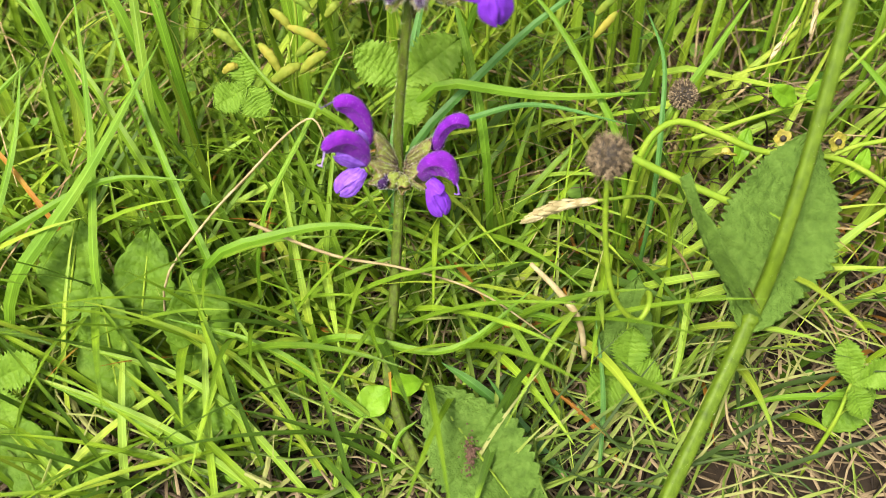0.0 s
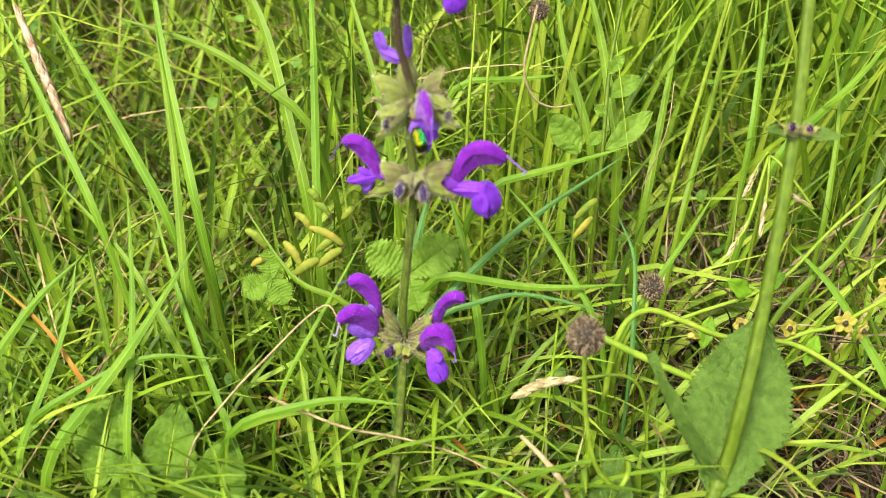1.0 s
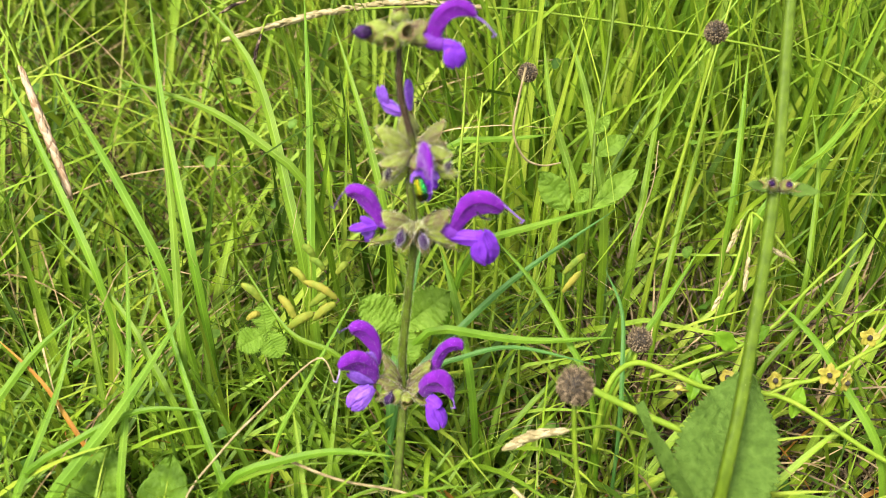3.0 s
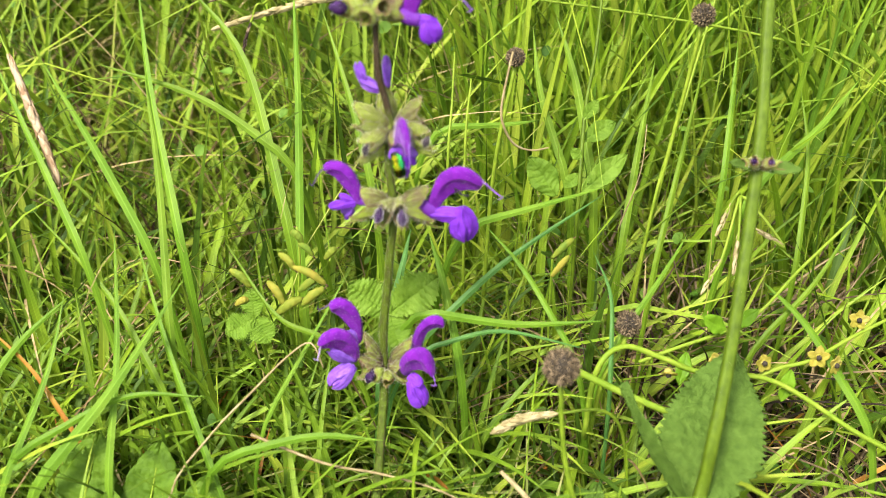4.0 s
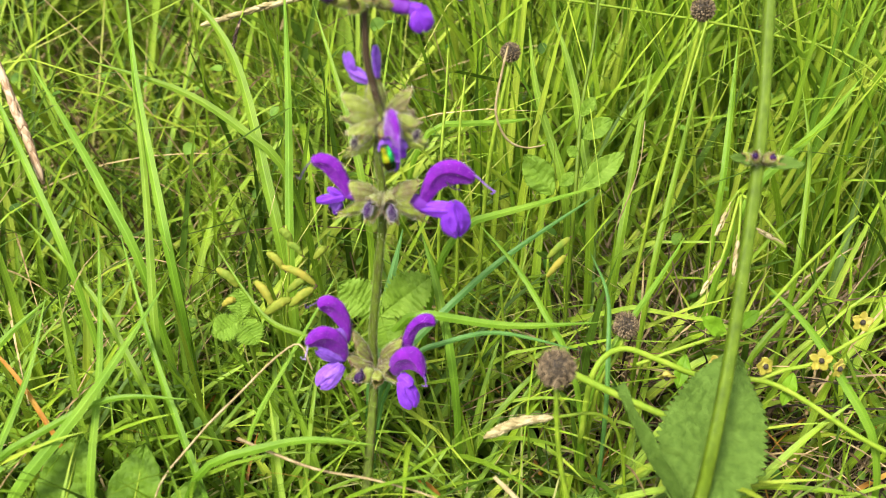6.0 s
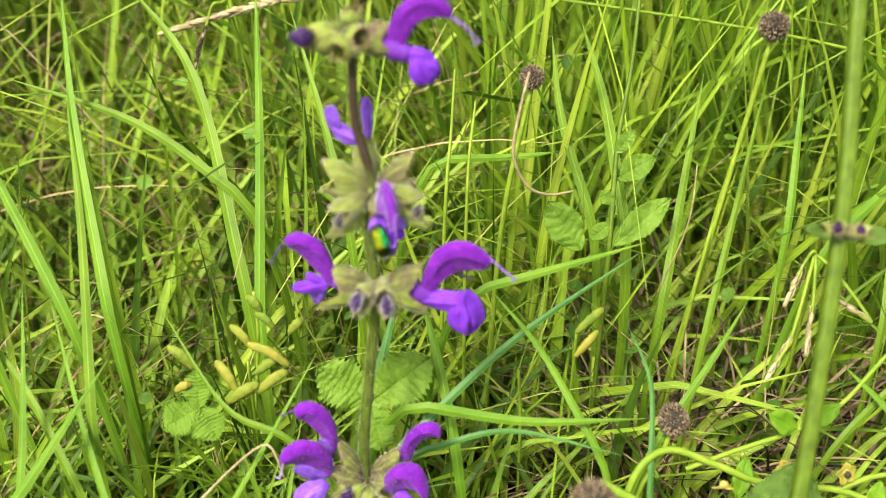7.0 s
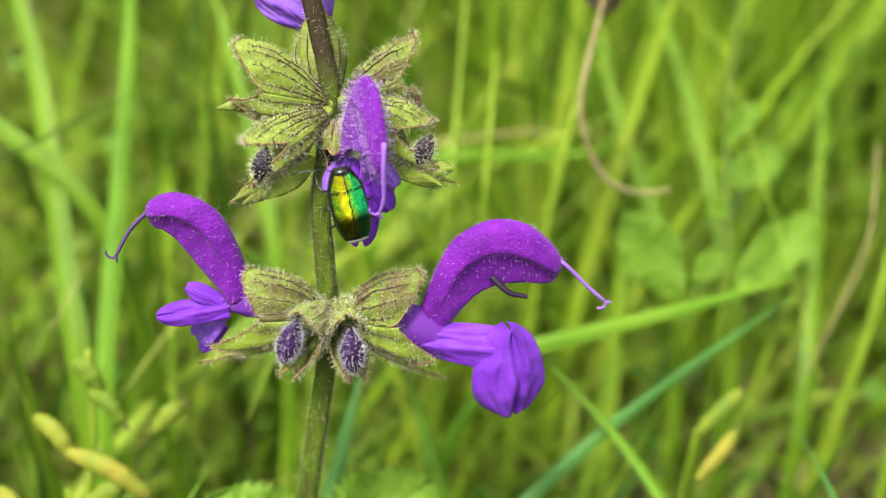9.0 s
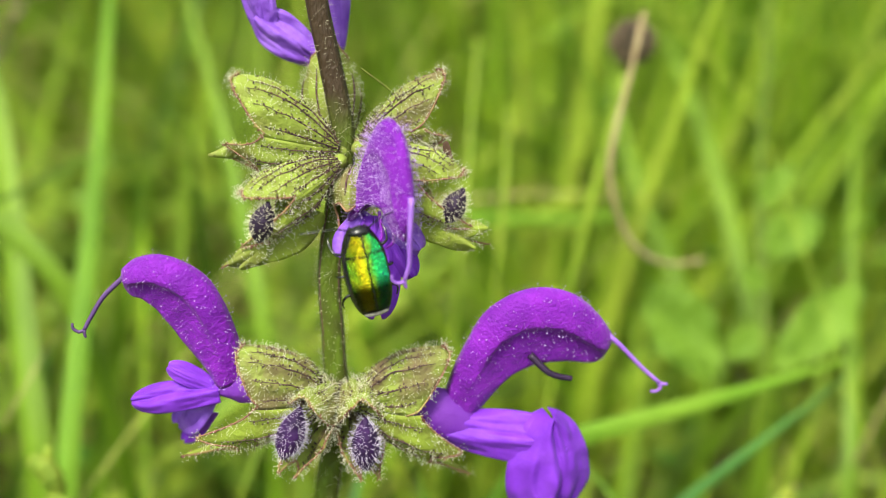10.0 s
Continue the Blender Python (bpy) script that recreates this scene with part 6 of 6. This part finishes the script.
for a, b in (((-0.0775, 0.3425, 0.1315), (-0.0690, 0.3450, 0.1345)), ((-0.0660, 0.3270, 0.1165), (-0.0635, 0.3360, 0.1250))):
    m = (Vector(a) + Vector(b)) / 2 + Vector((0, -0.0005, 0.0006))
    grass_spike([a, m, b], 10, 0.0026, [a, b, (b[0] + 0.004, b[1] + 0.002, b[2] + 0.006), (b[0] + 0.010, b[1] + 0.01, b[2] - 0.01), (b[0] + 0.014, b[1] + 0.02, GROUND)], "sedge", "small dark brown sedge ear", 5)
for k, (a, b) in enumerate((((0.0905, 0.237, 0.073), (0.0960, 0.243, 0.079)), ((0.1000, 0.242, 0.077), (0.1020, 0.249, 0.0845)), ((0.1090, 0.246, 0.086), (0.1150, 0.244, 0.083)), ((0.0960, 0.250, 0.086), (0.1005, 0.256, 0.092)))):
    m = (Vector(a) + Vector(b)) / 2
    grass_spike([a, m, b], 5, 0.0032, [a, b, (0.1035, 0.258, 0.093), (0.106, 0.262, 0.07), (0.108, 0.265, GROUND)], "spike", "pale dry oat-like grass spikelet", 8 + k)

# withered culms and runners
rod("dry_culm", "bent dry brown grass culm", "dry stalk", [(0.0300, 0.274, 0.1365), (0.0281, 0.270, 0.1297), (0.0264, 0.268, 0.1200), (0.0273, 0.267, 0.1140), (0.0308, 0.267, 0.1079), (0.0365, 0.269, 0.1046), (0.0425, 0.271, 0.1045)], [0.00055, 0.00062, 0.0006, 0.0004], "culm", group="dry stalks")
rod("dry_culm", "arching beige dry grass culm", "dry stalk", [(-0.0290, 0.214, 0.060), (-0.033, 0.219, 0.0655), (-0.040, 0.2155, 0.063), (-0.050, 0.208, 0.056), (-0.062, 0.199, 0.047), (-0.075, 0.19, 0.03), (-0.08, 0.19, GROUND)], [0.00036, 0.00054, 0.00048], "culm", group="dry stalks")
rod("dry_culm", "broken beige dry grass culm", "dry stalk", [(-0.050, 0.199, 0.047), (-0.028, 0.192, 0.042), (-0.010, 0.190, 0.039), (0.010, 0.185, 0.035), (0.03, 0.18, 0.02)], [0.00072, 0.00054, 0.00030], "culm", group="dry stalks")
rod("dry_culm", "curled beige dry grass culm", "dry stalk", [(0.075, 0.166, 0.016), (0.0765, 0.160, 0.009), (0.082, 0.155, 0.003), (0.0835, 0.148, -0.004), (0.083, 0.140, GROUND)], [0.00054, 0.00048], "culm", group="dry stalks")
rod("dry_culm", "dry brown stalk lying across the grass", "dry stalk", [(0.024, 0.192, 0.038), (0.031, 0.187, 0.033), (0.037, 0.182, 0.026), (0.040, 0.18, 0.01)], [0.0009, 0.0015, 0.0012], "culm", group="dry stalks")
rod("dry_culm", "reddish dry grass culm", "dry stalk", [(0.066, 0.262, 0.078), (0.072, 0.265, 0.098), (0.074, 0.272, 0.112)], [0.00036, 0.00030, 0.00024], "culm", group="dry stalks")
for pts in (([(0.006, 0.262, GROUND), (0.009, 0.272, 0.09), (0.011, 0.285, 0.115), (0.012, 0.293, 0.129)]), ([(0.073, 0.27, GROUND), (0.078, 0.268, 0.08), (0.090, 0.29, 0.112), (0.104, 0.315, 0.150), (0.108, 0.33, 0.17)]), ([(0.014, 0.262, GROUND), (0.0150, 0.275, 0.095), (0.0175, 0.292, 0.120)])):
    rod("green_stalk", "upright yellow-green herb stalk", "stalk", pts, [0.0007, 0.0005, 0.0003], "head_stem", group="green stalks")


# ---- single blades that stand out ----
BLADE_LABEL = {
    "bright": "broad bright green grass blade", "fresh": "long green grass blade standing in the sward", "blue": "blue-green grass blade arching over the sward",
    "pale": "pale yellow-green grass blade near the ground", "grey": "grey-green folded grass blade", "dark": "dark green grass blade", "orange": "withered orange grass blade",
}


TUFTS = {}


def tuft_for(x):
    """The tuft in which a blade is rooted."""
    k = int((x + 0.2) / 0.03)
    if k not in TUFTS:
        TUFTS[k] = thing("grass_tuft", "tuft of broad green grass blades with arching tips", "grass", (0, 0, 0), "grass tufts")
    return TUFTS[k]


def grass_blade(low, mid, tip, width, material):
    """A blade through three points, rooted in the ground below."""
    low, mid, tip = Vector(low), Vector(mid), Vector(tip)
    line = curve([low, mid, tip], 12)
    if low.z > 0.012:
        bend = low + (low - line[1]).normalized() * min(0.02, low.z)
        bend.z = max(bend.z, GROUND + 0.012)
        root = Vector((bend.x, bend.y + 0.006, GROUND))
        line = [root * (1 - k / 6) ** 2 + bend * (2 * k / 6 * (1 - k / 6)) + low * (k / 6) ** 2 for k in range(6)] + line
    else:
        line = curve([low, mid, tip], 18)
    v, f = [], []
    last = None
    turn = rng.uniform(-0.5, 0.5)
    last_k = len(line) - 1
    for k, p in enumerate(line):
        u = k / last_k
        d = (line[min(k + 1, last_k)] - line[max(k - 1, 0)]).normalized()
        s = d.cross(Vector((0.25 * math.sin(turn * 3), -0.8, 0.6))).normalized()
        if last is not None and s.dot(last) < 0:
            s = -s
        last = s
        n = d.cross(s)
        w = width / 2 * (1 - u ** 3.5) * (0.6 + 0.4 * min(1.0, u * 3)) * 1.1 + 0.00004
        tw = turn * (u - 0.5)
        s2 = s * math.cos(tw) + n * math.sin(tw)
        n2 = d.cross(s2)
        v += [p + s2 * (w * j / 4) + n2 * (w * (0.42 * abs(j) / 4 + (0.07 if j % 2 else 0.0))) for j in range(-4, 5)]
    for k in range(last_k):
        for j in range(8):
            a = k * 9 + j
            f.append((a, a + 1, a + 10, a + 9))
    ob = part("blade", Geo().add(v, f), material, tuft_for(low.x + 0.3 * (low.y - 0.2)), BLADE_LABEL[material])
    mark_across(ob.data, [j / 4 for j in range(-4, 5)])
    return ob


grass_blade((-0.109, 0.190, 0.042), (-0.092, 0.207, 0.058), (-0.072, 0.232, 0.081), 0.0035, "bright")
grass_blade((-0.109, 0.246, 0.088), (-0.127, 0.271, 0.111), (-0.145, 0.296, 0.134), 0.0025, "bright")
grass_blade((-0.089, 0.250, 0.085), (-0.107, 0.272, 0.106), (-0.127, 0.295, 0.127), 0.0027, "bright")
grass_blade((-0.078, 0.252, 0.087), (-0.090, 0.287, 0.119), (-0.097, 0.317, 0.147), 0.0029, "bright")
grass_blade((-0.079, 0.231, 0.067), (-0.085, 0.264, 0.098), (-0.092, 0.291, 0.123), 0.0024, "fresh")
grass_blade((-0.048, 0.278, 0.101), (-0.075, 0.292, 0.114), (-0.112, 0.302, 0.123), 0.0026, "fresh")
grass_blade((-0.045, 0.263, 0.084), (-0.061, 0.304, 0.122), (-0.083, 0.326, 0.143), 0.0034, "fresh")
grass_blade((-0.040, 0.260, 0.081), (-0.042, 0.295, 0.114), (-0.045, 0.327, 0.144), 0.0025, "bright")
grass_blade((-0.018, 0.277, 0.095), (-0.025, 0.297, 0.113), (-0.035, 0.321, 0.136), 0.0023, "fresh")
grass_blade((-0.093, 0.196, 0.040), (-0.093, 0.220, 0.063), (-0.097, 0.250, 0.090), 0.0022, "bright")
grass_blade((-0.063, 0.196, 0.035), (-0.079, 0.224, 0.061), (-0.092, 0.252, 0.087), 0.0022, "bright")
grass_blade((-0.084, 0.221, 0.053), (-0.100, 0.239, 0.070), (-0.128, 0.261, 0.090), 0.0023, "fresh")
grass_blade((-0.109, 0.208, 0.046), (-0.121, 0.219, 0.057), (-0.138, 0.230, 0.067), 0.0014, "orange")
grass_blade((-0.115, 0.198, 0.045), (-0.089, 0.208, 0.054), (-0.064, 0.208, 0.054), 0.0020, "bright")
grass_blade((-0.051, 0.192, 0.047), (-0.030, 0.195, 0.050), (-0.010, 0.194, 0.049), 0.0023, "bright")
grass_blade((0.020, 0.249, 0.090), (0.038, 0.253, 0.093), (0.060, 0.258, 0.097), 0.0021, "bright")
grass_blade((-0.002, 0.223, 0.060), (0.026, 0.242, 0.078), (0.060, 0.259, 0.094), 0.0021, "blue")
grass_blade((0.045, 0.223, 0.063), (0.033, 0.239, 0.078), (0.021, 0.250, 0.088), 0.0018, "bright")
grass_blade((0.005, 0.226, 0.071), (0.030, 0.224, 0.068), (0.057, 0.224, 0.069), 0.0024, "bright")
grass_blade((0.005, 0.219, 0.064), (0.025, 0.222, 0.067), (0.051, 0.218, 0.063), 0.0014, "blue")
grass_blade((0.059, 0.218, 0.058), (0.060, 0.233, 0.072), (0.055, 0.243, 0.082), 0.0014, "blue")
grass_blade((0.064, 0.229, 0.060), (0.076, 0.241, 0.071), (0.087, 0.253, 0.082), 0.0018, "bright")
grass_blade((0.134, 0.209, 0.047), (0.121, 0.227, 0.064), (0.108, 0.238, 0.074), 0.0028, "bright")
grass_blade((0.110, 0.229, 0.060), (0.126, 0.240, 0.071), (0.142, 0.256, 0.086), 0.0017, "fresh")
grass_blade((0.114, 0.268, 0.094), (0.134, 0.281, 0.106), (0.150, 0.294, 0.118), 0.0024, "bright")
grass_blade((0.059, 0.283, 0.089), (0.055, 0.307, 0.112), (0.049, 0.326, 0.130), 0.0030, "fresh")
grass_blade((0.070, 0.269, 0.076), (0.077, 0.292, 0.098), (0.084, 0.314, 0.118), 0.0024, "fresh")
grass_blade((0.080, 0.258, 0.076), (0.090, 0.282, 0.099), (0.101, 0.309, 0.124), 0.0020, "fresh")
grass_blade((0.050, 0.289, 0.088), (0.043, 0.309, 0.107), (0.041, 0.328, 0.125), 0.0025, "fresh")
grass_blade((0.106, 0.285, 0.091), (0.110, 0.301, 0.106), (0.114, 0.318, 0.122), 0.0021, "bright")
grass_blade((0.127, 0.260, 0.075), (0.133, 0.282, 0.095), (0.133, 0.300, 0.111), 0.0019, "fresh")
grass_blade((-0.011, 0.232, 0.057), (-0.007, 0.245, 0.070), (-0.003, 0.258, 0.082), 0.0029, "blue")
grass_blade((0.011, 0.230, 0.059), (0.007, 0.245, 0.072), (0.003, 0.255, 0.082), 0.0025, "bright")
grass_blade((-0.031, 0.223, 0.065), (-0.045, 0.228, 0.070), (-0.062, 0.246, 0.086), 0.0016, "fresh")
grass_blade((-0.044, 0.208, 0.051), (-0.033, 0.223, 0.065), (-0.022, 0.238, 0.079), 0.0012, "bright")
grass_blade((-0.123, 0.194, 0.038), (-0.114, 0.215, 0.058), (-0.111, 0.233, 0.074), 0.0022, "bright")
grass_blade((-0.133, 0.214, 0.054), (-0.123, 0.224, 0.064), (-0.110, 0.234, 0.073), 0.0023, "bright")
grass_blade((0.011, 0.295, 0.101), (0.029, 0.296, 0.101), (0.042, 0.297, 0.102), 0.0020, "bright")
grass_blade((-0.034, 0.145, -0.005), (-0.063, 0.167, 0.016), (-0.101, 0.177, 0.025), 0.0025, "pale")
grass_blade((-0.047, 0.145, -0.002), (-0.075, 0.159, 0.011), (-0.111, 0.170, 0.021), 0.0024, "pale")
grass_blade((-0.055, 0.149, -0.004), (-0.069, 0.157, 0.004), (-0.110, 0.171, 0.017), 0.0019, "bright")
grass_blade((-0.021, 0.162, 0.011), (-0.045, 0.175, 0.023), (-0.075, 0.182, 0.029), 0.0021, "bright")
grass_blade((-0.034, 0.153, -0.002), (-0.046, 0.169, 0.013), (-0.073, 0.186, 0.028), 0.0017, "fresh")
grass_blade((-0.061, 0.151, -0.001), (-0.089, 0.156, 0.003), (-0.120, 0.149, -0.003), 0.0023, "pale")
grass_blade((-0.037, 0.158, 0.002), (-0.053, 0.181, 0.023), (-0.056, 0.181, 0.023), 0.0011, "pale")
grass_blade((-0.014, 0.149, -0.004), (-0.012, 0.158, 0.005), (-0.006, 0.162, 0.009), 0.0012, "bright")
grass_blade((0.033, 0.160, 0.007), (0.023, 0.176, 0.021), (0.015, 0.185, 0.030), 0.0020, "fresh")
grass_blade((0.028, 0.160, -0.002), (0.011, 0.171, 0.009), (-0.000, 0.177, 0.014), 0.0028, "dark")
grass_blade((0.035, 0.151, -0.007), (0.023, 0.162, 0.003), (0.012, 0.173, 0.014), 0.0022, "dark")
grass_blade((-0.021, 0.177, 0.025), (0.003, 0.175, 0.023), (0.027, 0.188, 0.035), 0.0021, "bright")
grass_blade((0.028, 0.185, 0.024), (0.018, 0.187, 0.026), (-0.006, 0.198, 0.037), 0.0015, "bright")
grass_blade((0.042, 0.150, 0.000), (0.043, 0.166, 0.015), (0.041, 0.181, 0.029), 0.0012, "dark")
grass_blade((0.105, 0.166, 0.013), (0.090, 0.166, 0.012), (0.078, 0.164, 0.010), 0.0019, "bright")
grass_blade((0.066, 0.183, 0.026), (0.064, 0.174, 0.017), (0.061, 0.168, 0.011), 0.0019, "pale")
grass_blade((-0.029, 0.149, -0.004), (-0.026, 0.157, 0.004), (-0.020, 0.164, 0.010), 0.0019, "pale")


def motions():
    for ob, rows in MOVING:
        walk(ob, rows)
    walk(focus, FOCUS)


motions()
